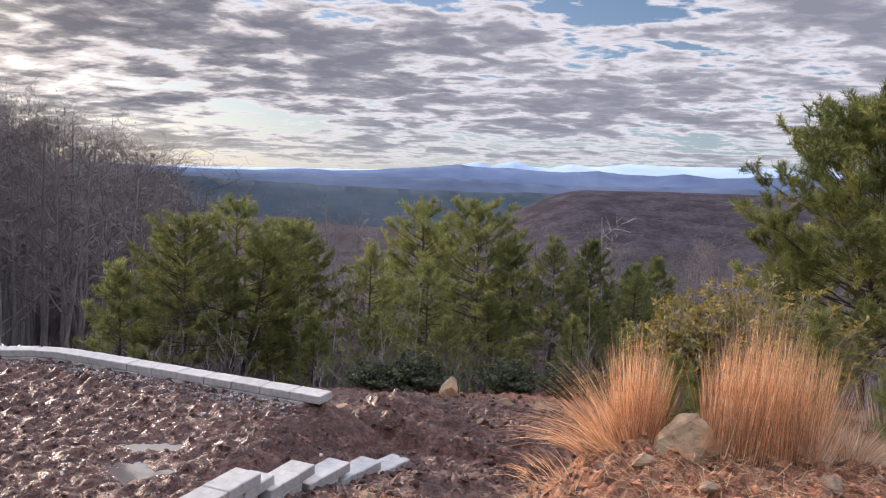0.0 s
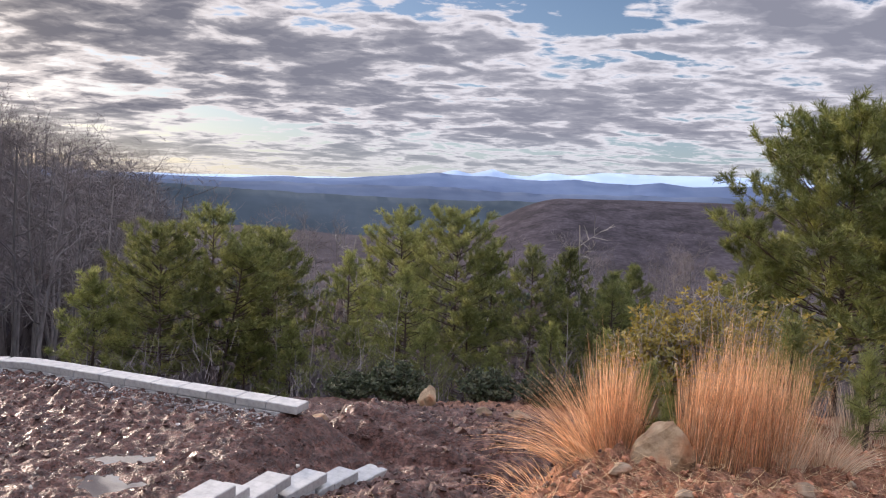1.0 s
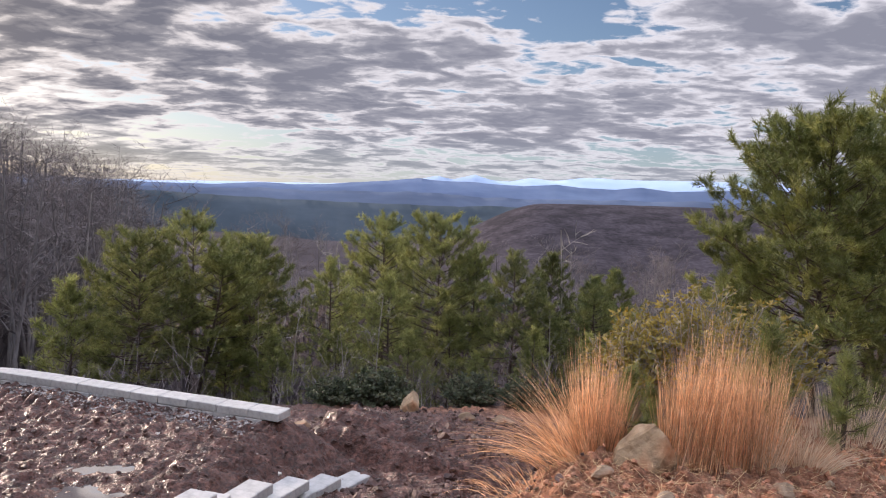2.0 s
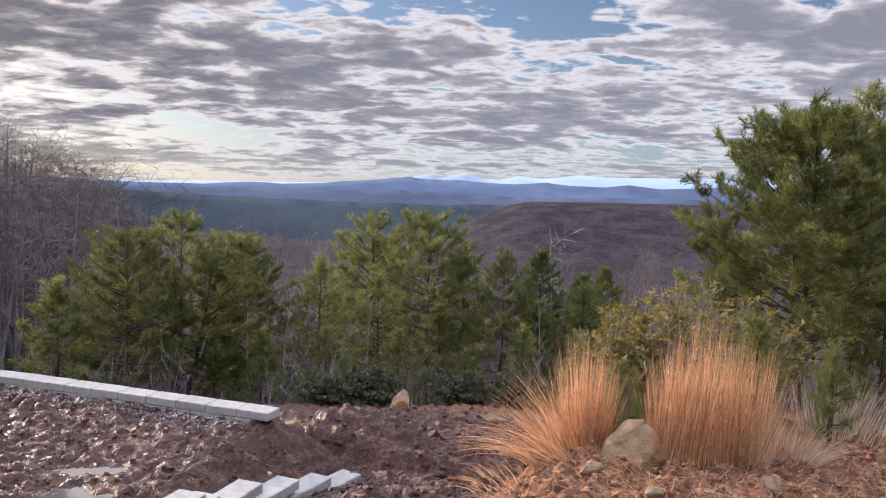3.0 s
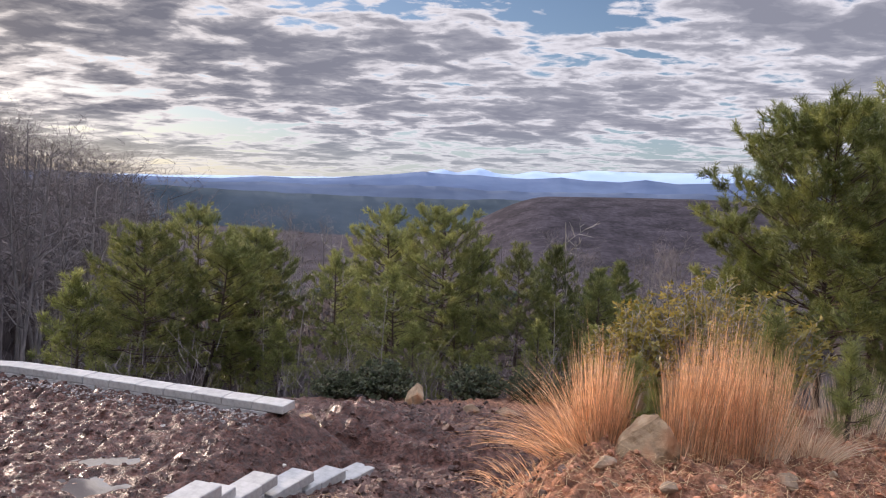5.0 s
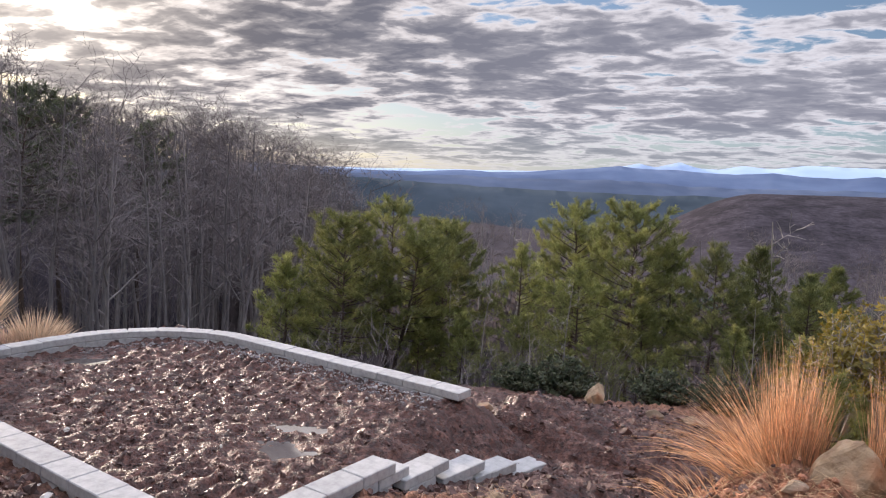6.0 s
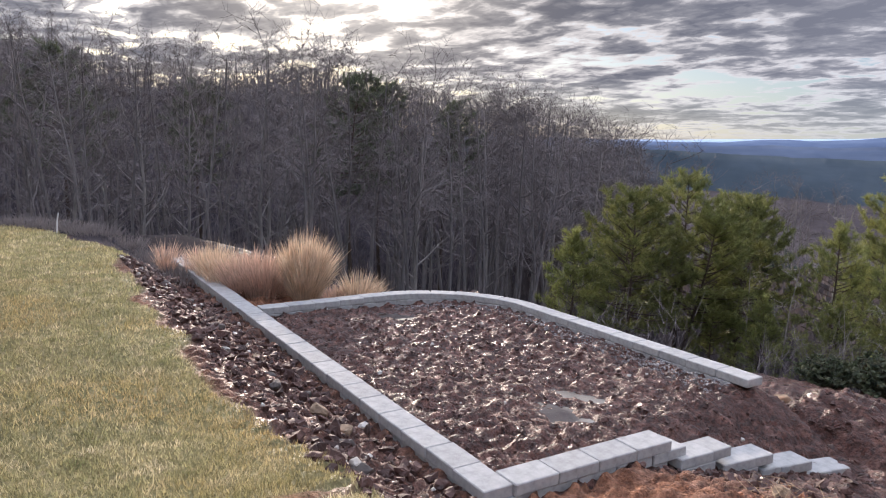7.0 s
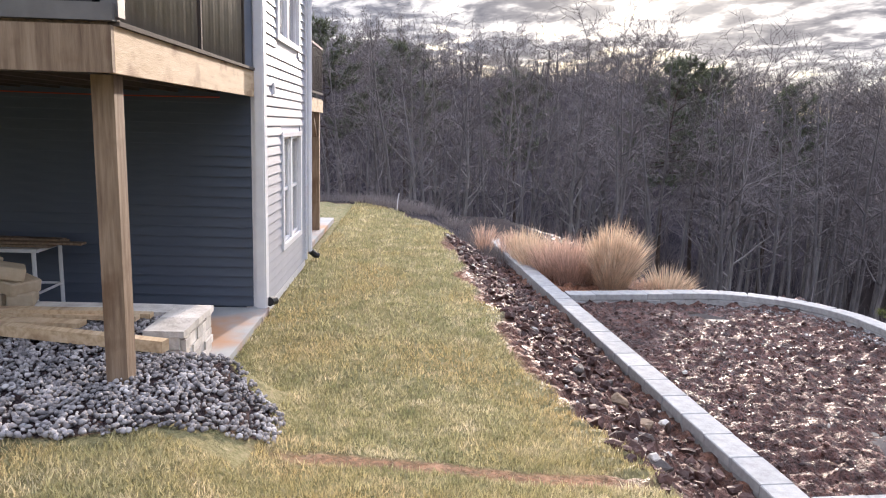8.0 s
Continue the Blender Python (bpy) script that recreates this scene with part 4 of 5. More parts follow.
def pine(seed, high, base, spread, limbs, gap, needles, length, width, material, dome=(2.2, 0.5), droop=0.0, leaders=1, bare_below=0.0, bunch=4, inner=0.34):
    """A pine: bent trunk, limbs that turn up at their ends, branchlets along them, and a bunch of needles on every shoot."""
    rng, nrng = random.Random(seed), np.random.RandomState(seed)
    wood = Shape()
    tips, axes = [], []
    n = 10
    r0 = 0.010 * high + 0.02
    for lead in range(leaders):
        wx, wy, ph = rng.uniform(-0.025, 0.025), rng.uniform(-0.025, 0.025), rng.uniform(0, 3)
        tall = high * (1 - 0.13 * lead)
        lean = (0.0, 0.0) if lead == 0 else (0.16 * math.cos(2.2 * lead + seed), 0.16 * math.sin(2.2 * lead + seed))

        def trunk_at(t):
            return Vector(((wx * math.sin(4 * t + ph) - wx * math.sin(ph) + lean[0] * t) * tall, (wy * math.sin(3.3 * t) + lean[1] * t) * tall, tall * t))
        wood.tube([trunk_at(i / n) - (Vector((0, 0, 0.3)) if i == 0 else Vector()) for i in range(n + 1)], [r0 * (1 - 0.93 * i / n) for i in range(n + 1)], 7)
        count = limbs // leaders
        for i in range(count):
            u = min(0.985, ((i + rng.uniform(0, 0.9)) / count) ** 0.92)
            t = base + (1 - base) * u
            reach = spread * max(0.10, 1 - u ** dome[0]) ** dome[1] * (0.62 + 0.38 * min(1, u / 0.22)) * rng.uniform(0.68, 1.1)
            a = i * 2.4 + rng.uniform(-0.6, 0.6)
            d = Vector((math.cos(a), math.sin(a), -0.05 - droop + 0.75 * u + rng.uniform(-0.16, 0.16))).normalized()
            pts = [trunk_at(t)]
            for s in range(5):
                d2 = (d + Vector((rng.uniform(-0.2, 0.2), rng.uniform(-0.2, 0.2), 0.09 * s + rng.uniform(-0.1, 0.1)))).normalized()
                pts.append(pts[-1] + d2 * reach / 5)
            rr = max(0.006, r0 * (0.36 - 0.22 * u))
            wood.tube(pts, [rr, rr * 0.82, rr * 0.64, rr * 0.48, rr * 0.32, 0.004], 4, cap=False)
            tips.append(pts[-1])
            axes.append(d + Vector((0, 0, 0.5)))
            s = inner + 0.2 * rng.random()
            while s < 0.98:
                q = pts[int(s * 5)].lerp(pts[int(s * 5) + 1], s * 5 - int(s * 5))
                w = a + rng.choice((-1, 1)) * rng.uniform(0.4, 1.4)
                bd = Vector((math.cos(w), math.sin(w), rng.uniform(0.0, 0.8))).normalized()
                bl = (0.40 * reach * (1.15 - s) + 0.10) * rng.uniform(0.6, 1.2)
                e = q + bd * bl + Vector((0, 0, 0.15 * bl))
                wood.tube([q, e], [rr * 0.25 + 0.002, 0.003], 3, cap=False)
                for j in range(bunch):
                    off = Vector((rng.uniform(-1, 1), rng.uniform(-1, 1), rng.uniform(-0.35, 0.9))) * gap * 0.5
                    tips.append(e + off - bd * gap * 0.35 * j)
                    axes.append(bd * 0.6 + off * (1.2 / gap) + Vector((0, 0, 0.45)))
                s += gap / reach
        # dead stubs under the crown
        for i in range(int(10 * bare_below)):
            t = rng.uniform(0.08, base)
            a = rng.uniform(0, 6.3)
            q = trunk_at(t)
            e = q + Vector((math.cos(a), math.sin(a), rng.uniform(-0.35, 0.15))) * spread * rng.uniform(0.2, 0.6)
            wood.tube([q, q.lerp(e, 0.5) + Vector((0, 0, 0.06)), e], [r0 * 0.16, r0 * 0.1, 0.004], 3, cap=False)
        tips.append(trunk_at(1.0))
        axes.append(Vector((0, 0, 1)))
    return wood.mesh("trunk", BARK, True), needle_mesh(tips, axes, nrng, needles, length, width, material)


def tallness(meshes):
    return max(v.co.z for v in meshes[1].vertices)


def plant(name, meshes, x, y, z, turn, label, category="tree", group="", scale=1.0):
    ob = thing(name, label, category, pose(x, y, z, 0, 0, turn) @ Matrix.Scale(scale, 4), group)
    for nm, me in zip(("trunk", "crown"), meshes):
        part(nm, me, None, ob)
    return ob


def ground_low(x, y):
    return float(ground_z(x, y)) - 0.1


P_ROUND = pine(11, 8.4, 0.36, 2.75, 84, 0.30, 30, 0.20, 0.0095, NEEDLE, (2.6, 0.5), bare_below=1.2)
P_TWIN = pine(16, 8.6, 0.40, 2.35, 96, 0.30, 30, 0.20, 0.0095, NEEDLE, (2.4, 0.55), leaders=2, bare_below=0.8)
P_TALL = pine(12, 9.0, 0.30, 2.4, 84, 0.32, 30, 0.20, 0.0095, NEEDLE_DARK, (1.6, 0.75), 0.05, bare_below=1.2)
P_AIRY = pine(13, 8.6, 0.26, 2.6, 74, 0.36, 30, 0.20, 0.009, NEEDLE, (1.7, 0.7), 0.08, bare_below=1.0)
P_SMALL = pine(14, 5.4, 0.14, 1.9, 62, 0.30, 28, 0.20, 0.010, NEEDLE, (1.5, 0.75))
GROUP = "pines below the mud pad"
PINES = [  # mesh, x, y, top, turn
    (P_SMALL, -10.33, 17.67, 0.06, 30), (P_ROUND, -8.75, 18.5, 1.40, 80), (P_TWIN, -8.08, 20.24, 1.85, 10),
    (P_ROUND, -6.83, 22.1, 1.20, 200), (P_TALL, -7.4, 23.5, 1.0, 310), (P_TWIN, -9.9, 20.6, 0.30, 140),
    (P_AIRY, -4.46, 22.6, 0.45, 50), (P_TWIN, -3.10, 26.9, 1.95, 120), (P_ROUND, -0.95, 24.4, 2.08, 250),
    (P_AIRY, 1.35, 21.6, 0.95, 10), (P_TALL, 2.95, 24.2, 0.80, 100), (P_TALL, 5.6, 26.5, 0.10, 180),
    (P_AIRY, -2.3, 21.5, 0.1, 220), (P_TALL, 0.3, 25.5, 0.7, 330), (P_AIRY, 3.9, 21.8, -0.05, 30), (P_TALL, 4.4, 24.0, 0.05, 75),
    (P_SMALL, -1.6, 19.0, -1.25, 60), (P_SMALL, 1.9, 18.8, -1.0, 160), (P_SMALL, -3.6, 19.5, -1.3, 260),
    (P_SMALL, 0.3, 17.8, -1.5, 200), (P_SMALL, 3.2, 18.2, -1.0, 90), (P_SMALL, -5.6, 19.8, -1.5, 20),
    (P_SMALL, -7.0, 20.4, -1.7, 110), (P_SMALL, -0.6, 22.4, -0.9, 310), (P_SMALL, 4.9, 20.5, -0.7, 15), (P_SMALL, 2.5, 21.6, -0.6, 280)]
for meshes, x, y, top, turn in PINES:
    z = ground_low(x, y)
    plant("pine_tree", meshes, x, y, z, turn, "young pine with bunched green needles on the slope" if meshes is P_SMALL else "slender pine with green needles and bare lower trunk",
          group=GROUP, scale=(top - z) / tallness(meshes))

big = pine(21, 4.3, 0.14, 2.6, 130, 0.21, 44, 0.135, 0.0052, NEEDLE_DARK, (2.3, 0.55), -0.12, bunch=4, inner=0.22)
plant("pine_tree", big, 4.72, 9.9, -0.55, 40, "broad dark-green pine beside the dry grass", scale=4.35 / tallness(big))
plant("pine_tree", P_AIRY, 7.35, 13.2, -1.3, 60, "tall thin pine behind the broad one", scale=6.0 / tallness(P_AIRY))
plant("pine_tree", P_TWIN, 6.4, 11.2, -1.0, 200, "shaded pine at the edge of the clearing", scale=0.42)
plant("pine_tree", P_TALL, 7.2, 12.0, -1.2, 300, "shaded pine at the edge of the clearing", scale=0.5)
plant("pine_tree", P_ROUND, 9.5, 15.5, -1.6, 100, "shaded pine at the edge of the clearing", scale=0.6)
plant("pine_tree", P_SMALL, 5.6, 13.6, -1.6, 130, "young pine with bunched green needles on the slope", scale=0.6)
plant("pine_tree", P_SMALL, 5.2, 8.9, -0.6, 250, "young pine with bunched green needles on the slope", scale=0.34)


def bare_tree(seed, high, spread, wood_mat, crown_from=0.42, dense=1.0, thick=1.0):
    """A leafless tree: trunk, limbs that fork three times, and fine twigs."""
    rng = random.Random(seed)
    wood, twig = Shape(), Shape()

    def grow(p, d, length, r, level):
        pts, rs = [p], [r]
        n = 4 if level < 2 else 3
        for i in range(n):
            d = (d + Vector((rng.uniform(-1, 1), rng.uniform(-1, 1), rng.uniform(-0.2, 0.7))) * (0.10, 0.30, 0.34, 0.34)[level]).normalized()
            pts.append(pts[-1] + d * length / n)
            rs.append(r * (1 - 0.8 * (i + 1) / n))
        if level < 2:
            wood.tube(pts, rs, 6 if level == 0 else 4, cap=False)
        else:
            k = len(twig.v)
            side = d.orthogonal().normalized() * max(r, 0.013)
            for i, q in enumerate(pts):
                f = 1 - 0.8 * i / n
                twig.v.extend((q - side * f, q + side * f))
            for i in range(n):
                twig.f.append((k + 2 * i, k + 2 * i + 1, k + 2 * i + 3, k + 2 * i + 2))
        if level == 3:
            return
        kids = int((13, 7, 5)[level] * dense)
        for j in range(kids):
            t = (crown_from + (1 - crown_from) * (j + rng.random()) / kids) if level == 0 else rng.uniform(0.25, 1.0)
            i = min(n - 1, int(t * n))
            q = pts[i].lerp(pts[i + 1], t * n - i)
            a = rng.uniform(0, 2 * math.pi)
            o = d.orthogonal().normalized()
            o2 = d.cross(o)
            way = (d * rng.uniform(0.1, 0.75) + (o * math.cos(a) + o2 * math.sin(a)) * rng.uniform(0.7, 1.1) + Vector((0, 0, 0.16))).normalized()
            grow(q, way, (spread * (1.15 - 0.6 * t), length * 0.55, length * 0.6)[level] * rng.uniform(0.7, 1.15), rs[i] * (0.5, 0.55, 0.6)[level], level + 1)
    grow(Vector((0, 0, -0.5)), Vector((0, 0, 1)), high, (0.0075 * high + 0.02) * thick, 0)
    return wood.mesh("trunk", wood_mat, True), twig.mesh("crown", TWIG)


BARE = [bare_tree(31 + i, 18, s, LIGHTBARK if i == 2 else GREYBARK, c) for i, (s, c) in enumerate(((4.6, 0.40), (3.6, 0.52), (5.2, 0.34), (4.0, 0.46), (3.2, 0.55), (4.8, 0.42)))]
wood_rng = random.Random(77)
TOPS = ((-30, -3.0), (-10, -2.8), (4, -2.2), (12, -1.9), (19.6, -1.4), (22.2, -0.6), (26, 0.7), (29.6, 1.7), (32.5, 3.6), (35, 4.2), (37, 3.9), (42, 5.0), (46.7, 6.4), (52.6, 8.0), (58.5, 7.2), (65.5, 6.6), (72, 7.2), (80, 8.2), (100, 8.2))


def tops(az):
    return float(np.interp(az, [t[0] for t in TOPS], [t[1] for t in TOPS]))


count = 0
while count < 330:
    az = wood_rng.uniform(27, 84) if count < 275 else wood_rng.uniform(-24, 28)
    r = 27 + 120 * wood_rng.random() ** 1.3 if count < 275 else wood_rng.uniform(70, 190)
    if count < 275 and r < 27 + max(0, 45 - az) * 1.2:
        continue
    if az > 70 and r < 34:
        continue
    x, y = -math.sin(radians(az)) * r, math.cos(radians(az)) * r
    z = ground_low(x, y)
    top = 2.1 + r * math.tan(radians(tops(az) - abs(wood_rng.gauss(0, 1.0)) - 0.25))
    h = top - z
    if h < 8 or h > 34:
        h = min(max(h, 9), 30)
    plant("bare_tree", BARE[count % 6], x, y, z, wood_rng.uniform(0, 360), "leafless grey hardwood in winter woods", group="leafless woods", scale=h / 18)
    count += 1
# a denser stand where the woods run down to the valley
for i in range(70):
    az, r = wood_rng.uniform(25, 42), 58 + 80 * wood_rng.random()
    x, y = -math.sin(radians(az)) * r, math.cos(radians(az)) * r
    z = ground_low(x, y)
    h = min(max(2.1 + r * math.tan(radians(tops(az) - abs(wood_rng.gauss(0, 0.5)) + 0.2)) - z, 8), 30)
    plant("bare_tree", BARE[i % 6], x, y, z, wood_rng.uniform(0, 360), "leafless grey hardwood in winter woods", group="leafless woods", scale=h / 18)
# dark pines that stand among the leafless trees, backlit shade put into their needle colour
NEEDLE_FAR = surface("shaded_pine_needles", [(0.075, 0.092, 0.055), (0.13, 0.15, 0.085)], 1.4, 0.7, trans=0.35, island=0.3)
P_FOREST = pine(15, 18, 0.58, 4.0, 36, 0.62, 30, 0.45, 0.024, NEEDLE_FAR, (2.2, 0.5), 0.1)
for az, r, el in ((47.6, 62, 6.4), (45.5, 70, 5.6), (68.8, 62, 6.9), (75.6, 60, 8.3), (59.2, 70, 5.0), (40.6, 66, 4.3)):
    x, y = -math.sin(radians(az)) * r, math.cos(radians(az)) * r
    z = ground_low(x, y)
    plant("pine_tree", P_FOREST, x, y, z, az * 7, "tall dark pine among leafless trees", group="forest pines", scale=(2.1 + r * math.tan(radians(el)) - z) / tallness(P_FOREST))
# pale thin saplings near the pines
PALE = bare_tree(61, 7.5, 1.5, PALEBARK, 0.35, 0.6, 0.7)
PALE[1].materials[0] = PALEBARK
for x, y, top, turn in ((3.40, 24.1, 1.95, 0), (-2.6, 20.5, -0.3, 80), (-5.0, 20.0, -0.4, 150), (-6.2, 21.0, -0.6, 40), (2.4, 20.0, -0.5, 220), (-3.2, 18.4, -1.0, 300), (-8.9, 27.0, 0.3, 30), (-4.0, 30.0, 1.0, 200), (-6.0, 30.0, 1.0, 120), (-2.4, 31.0, 0.9, 60)):
    z = ground_low(x, y)
    plant("bare_sapling", PALE, x, y, z, turn, "pale leafless sapling with thin upright twigs", group="pale saplings", scale=(top - z) / 7.5)


def woods(name, n, az_range, r_range, high, seed, material, label, clump):
    """Far woodland: a great many small upright brushes standing on the hills."""
    rng = np.random.RandomState(seed)
    az = np.radians(rng.uniform(*az_range, n))
    r = np.exp(rng.uniform(math.log(r_range[0]), math.log(r_range[1]), n))
    x, y = -np.sin(az) * r, np.cos(az) * r
    z = ground_z(x, y)
    sh = Shape()
    for i in range(n):
        h = high * rng.uniform(0.7, 1.25)
        w = h * rng.uniform(*clump)
        for j in range(5):
            a = rng.uniform(0, 2 * math.pi)
            dx, dy = math.cos(a) * w, math.sin(a) * w
            ox, oy = rng.uniform(-w, w, 2)
            top = (x[i] + ox * 0.9, y[i] + oy * 0.9, z[i] + h * rng.uniform(0.6, 1.0))
            mid = h * rng.uniform(0.3, 0.6)
            sh.face((x[i] + ox * 0.3, y[i] + oy * 0.3, z[i] - 1), (x[i] + dx + ox * 0.5, y[i] + dy + oy * 0.5, z[i] + mid), top, (x[i] - dx + ox * 0.5, y[i] - dy + oy * 0.5, z[i] + mid * 0.9))
    return solid(name, sh, material, label, "woods", kind="stuff")


FAR_GREEN = surface("far_pine_woods", [(0.05, 0.07, 0.06), (0.08, 0.105, 0.085)], 0.02, 1.0, trans=0.5)
NEAR_BROWN = surface("bare_woods", [(0.062, 0.051, 0.052), (0.092, 0.076, 0.076), (0.13, 0.108, 0.104)], 0.03, 1.0, second=((0.045, 0.05, 0.042), 0.012, 0.55, 0.7), trans=0.4)
woods("far_woods", 9000, (-40, 33), (75, 360), 7, 5, NEAR_BROWN, "grey-brown leafless woods over the hills", (0.18, 0.42))
woods("far_woods", 350, (-40, 35), (260, 700), 9, 6, FAR_GREEN, "dark pine woods in the valley", (0.2, 0.4))


def brush(n, az_range, r_range, high, seed, label):
    """Thin upright stems and twigs, a dozen to a plant."""
    rng = np.random.RandomState(seed)
    az = np.radians(rng.uniform(*az_range, n))
    r = r_range[0] + (r_range[1] - r_range[0]) * rng.rand(n) ** 1.2
    x, y = -np.sin(az) * r, np.cos(az) * r
    z = ground_z(x, y)
    sh = Shape()
    for i in range(n):
        h = high * rng.uniform(0.5, 1.2)
        for j in range(11):
            a = rng.uniform(0, 2 * math.pi)
            s = rng.uniform(0.0, 0.4) if j < 2 else rng.uniform(0.5, 2.4)
            p = Vector((x[i] + rng.uniform(-0.2, 0.2), y[i] + rng.uniform(-0.2, 0.2), z[i] - 0.2 + (rng.uniform(0.1, 0.8) * h if j > 1 else 0)))
            d = Vector((math.cos(a) * s, math.sin(a) * s, 1)).normalized() * h * (0.9 if j < 2 else rng.uniform(0.2, 0.55))
            w = Vector((math.cos(az[i]), math.sin(az[i]), 0)) * (0.0014 * h + 0.00016 * r[i]) * rng.uniform(0.6, 1.4)
            sh.face(p - w, p + w, p + d + w * 0.3, p + d - w * 0.3)
    return solid("undergrowth", sh, TWIG, label, "undergrowth", kind="stuff")


brush(9000, (24, 92), (34, 210), 5.5, 8, "brown leafless undergrowth and thin stems below the trees")
brush(2200, (-32, 34), (17, 60), 1.9, 9, "brown leafless undergrowth below the pines")

# ---------------------------------------------------------------- grasses and shrubs
def sedge(seed, n, high, radius, lean, width, fan=0.35, droop=0.35, plume=0.0):
    """A tuft of dry stems that rise together and arch outwards."""
    rng = random.Random(seed)
    sh = Shape()
    for i in range(n):
        a, q = rng.uniform(0, 2 * math.pi), math.sqrt(rng.random())
        p = Vector((math.cos(a) * q * radius, math.sin(a) * q * radius, -0.03))
        out = Vector((math.cos(a), math.sin(a), 0)) * q * fan + Vector(lean) + Vector((rng.gauss(0, 0.08), rng.gauss(0, 0.08), 0))
        h = high * (0.34 + 0.70 * rng.random()) * (1 - 0.22 * q) * (1 + 0.10 * math.sin(9 * a + seed))
        d = (Vector((0, 0, 1)) + out).normalized()
        side = d.cross(Vector((rng.uniform(-1, 1), rng.uniform(-1, 1), 0.1))).normalized()
        w = width * rng.uniform(0.7, 1.3)
        k = len(sh.v)
        pts = []
        for s in range(5):
            t = s / 4
            pts.append(p + d * h * t + out * droop * h * t * t + Vector((0, 0, -droop * 0.5 * out.length * h * t ** 3)))
        for s, c in enumerate(pts):
            f = (1, 0.9, 0.75, 0.5, 0.12)[s]
            if plume and s in (3,):
                f = 1.0 + plume * rng.uniform(0.5, 1.0)
            sh.v.extend((c - side * w * f, c + side * w * f))
        for s in range(4):
            sh.f.append((k + 2 * s, k + 2 * s + 1, k + 2 * s + 3, k + 2 * s + 2))
    return sh


def tuft(name, sh, mat, x, y, label, group, z=None):
    zz = height(x, y) if z is None else z
    return solid(name, sh, mat, label, "grass", pose(x, y, zz), group, smooth=False)


G1, G2 = "dry sedge beside the boulder", "dry grass behind the block wall"
RED, UPR, LOW, PALE_L = "arching clump of copper-red dry sedge", "tall upright clump of copper-red dry sedge", "low sprawling copper-red dry sedge", "small pale drooping grass"
for i, (x, y, n, h, r, lean, fan, droop, mat, label) in enumerate((
        (0.80, 5.5, 420, 1.04, 0.15, (0.0, 0), 0.10, 0.15, SEDGE, RED), (0.68, 5.45, 220, 0.90, 0.15, (-0.30, 0), 0.22, 0.55, SEDGE, RED),
        (0.55, 5.35, 150, 0.62, 0.22, (-0.75, -0.1), 0.35, 0.7, SEDGE, LOW), (0.90, 5.55, 260, 0.86, 0.12, (0.03, 0), 0.10, 0.2, SEDGE, RED),
        (1.44, 5.40, 240, 0.94, 0.13, (-0.04, 0), 0.0, 0.1, SEDGE, UPR), (1.53, 5.25, 360, 1.14, 0.24, (0.06, 0), 0.0, 0.2, SEDGE, UPR),
        (1.69, 5.35, 380, 1.22, 0.26, (0.06, 0), 0.0, 0.2, SEDGE, UPR), (1.86, 5.30, 340, 1.08, 0.22, (0.04, 0), 0.05, 0.15, SEDGE, UPR),
        (2.06, 5.45, 260, 1.00, 0.22, (0.04, 0), 0.05, 0.25, SEDGE, UPR), (1.98, 5.15, 120, 0.70, 0.10, (0.15, 0), 0.2, 0.2, PLUME, PALE_L),
        (2.40, 5.3, 170, 0.50, 0.12, (0.22, -0.1), 0.35, 0.7, PLUME, PALE_L), (3.25, 6.2, 260, 0.66, 0.35, (0.1, 0), 0.3, 0.4, PLUME, PALE_L),
        (3.7, 6.5, 260, 0.60, 0.45, (0.1, 0), 0.3, 0.4, SCRUB, PALE_L), (4.3, 6.9, 300, 0.62, 0.5, (0.1, 0), 0.3, 0.4, SCRUB, PALE_L),
        (0.30, 5.05, 110, 0.30, 0.32, (-0.35, -0.25), 0.6, 0.8, SEDGE, LOW), (0.9, 5.0, 160, 0.22, 0.30, (0, -0.35), 0.6, 0.8, STRAW, LOW))):
    tuft("grass_clump", sedge(1 + i, int(1.7 * n), h, 1.15 * r, (*lean, 0), 0.0019, fan, droop), mat, x, y, label, G1)
PINK = surface("pinkish_dry_grass", [(0.46, 0.31, 0.23), (0.62, 0.44, 0.34), (0.76, 0.60, 0.48)], 6, 0.75, trans=0.45, island=0.35)
FEATHER, PINKISH = "feathery tan ornamental grass in seed", "pinkish-tan dry grass tuft"
for i, (x, y, h, r, n, fan, mat, label) in enumerate((
        (-9.42, 7.40, 1.18, 0.26, 1500, 0.16, PLUME, FEATHER), (-9.25, 7.28, 1.02, 0.20, 800, 0.30, PLUME, FEATHER), (-9.05, 8.32, 0.78, 0.20, 700, 0.34, PLUME, FEATHER),
        (-9.28, 7.95, 0.40, 0.28, 500, 0.35, PINK, PINKISH), (-9.95, 6.98, 0.92, 0.30, 900, 0.26, PINK, PINKISH), (-10.35, 6.88, 0.85, 0.30, 800, 0.30, PINK, PINKISH),
        (-10.9, 6.85, 0.72, 0.30, 700, 0.30, PLUME, PINKISH), (-11.5, 6.95, 0.80, 0.26, 600, 0.22, PLUME, PINKISH), (-12.2, 7.1, 0.70, 0.24, 400, 0.25, PINK, PINKISH),
        (-9.75, 7.5, 0.5, 0.3, 500, 0.35, PINK, PINKISH), (-8.95, 8.65, 0.3, 0.25, 300, 0.4, PINK, PINKISH), (-12.9, 6.75, 0.75, 0.12, 160, 0.2, PINK, PINKISH))):
    tuft("grass_clump", sedge(40 + i, int(1.7 * n), 1.1 * h, r, (0.05, 0, 0), 0.0019, fan, 0.55, 2.0), mat, x, y, label, G2)


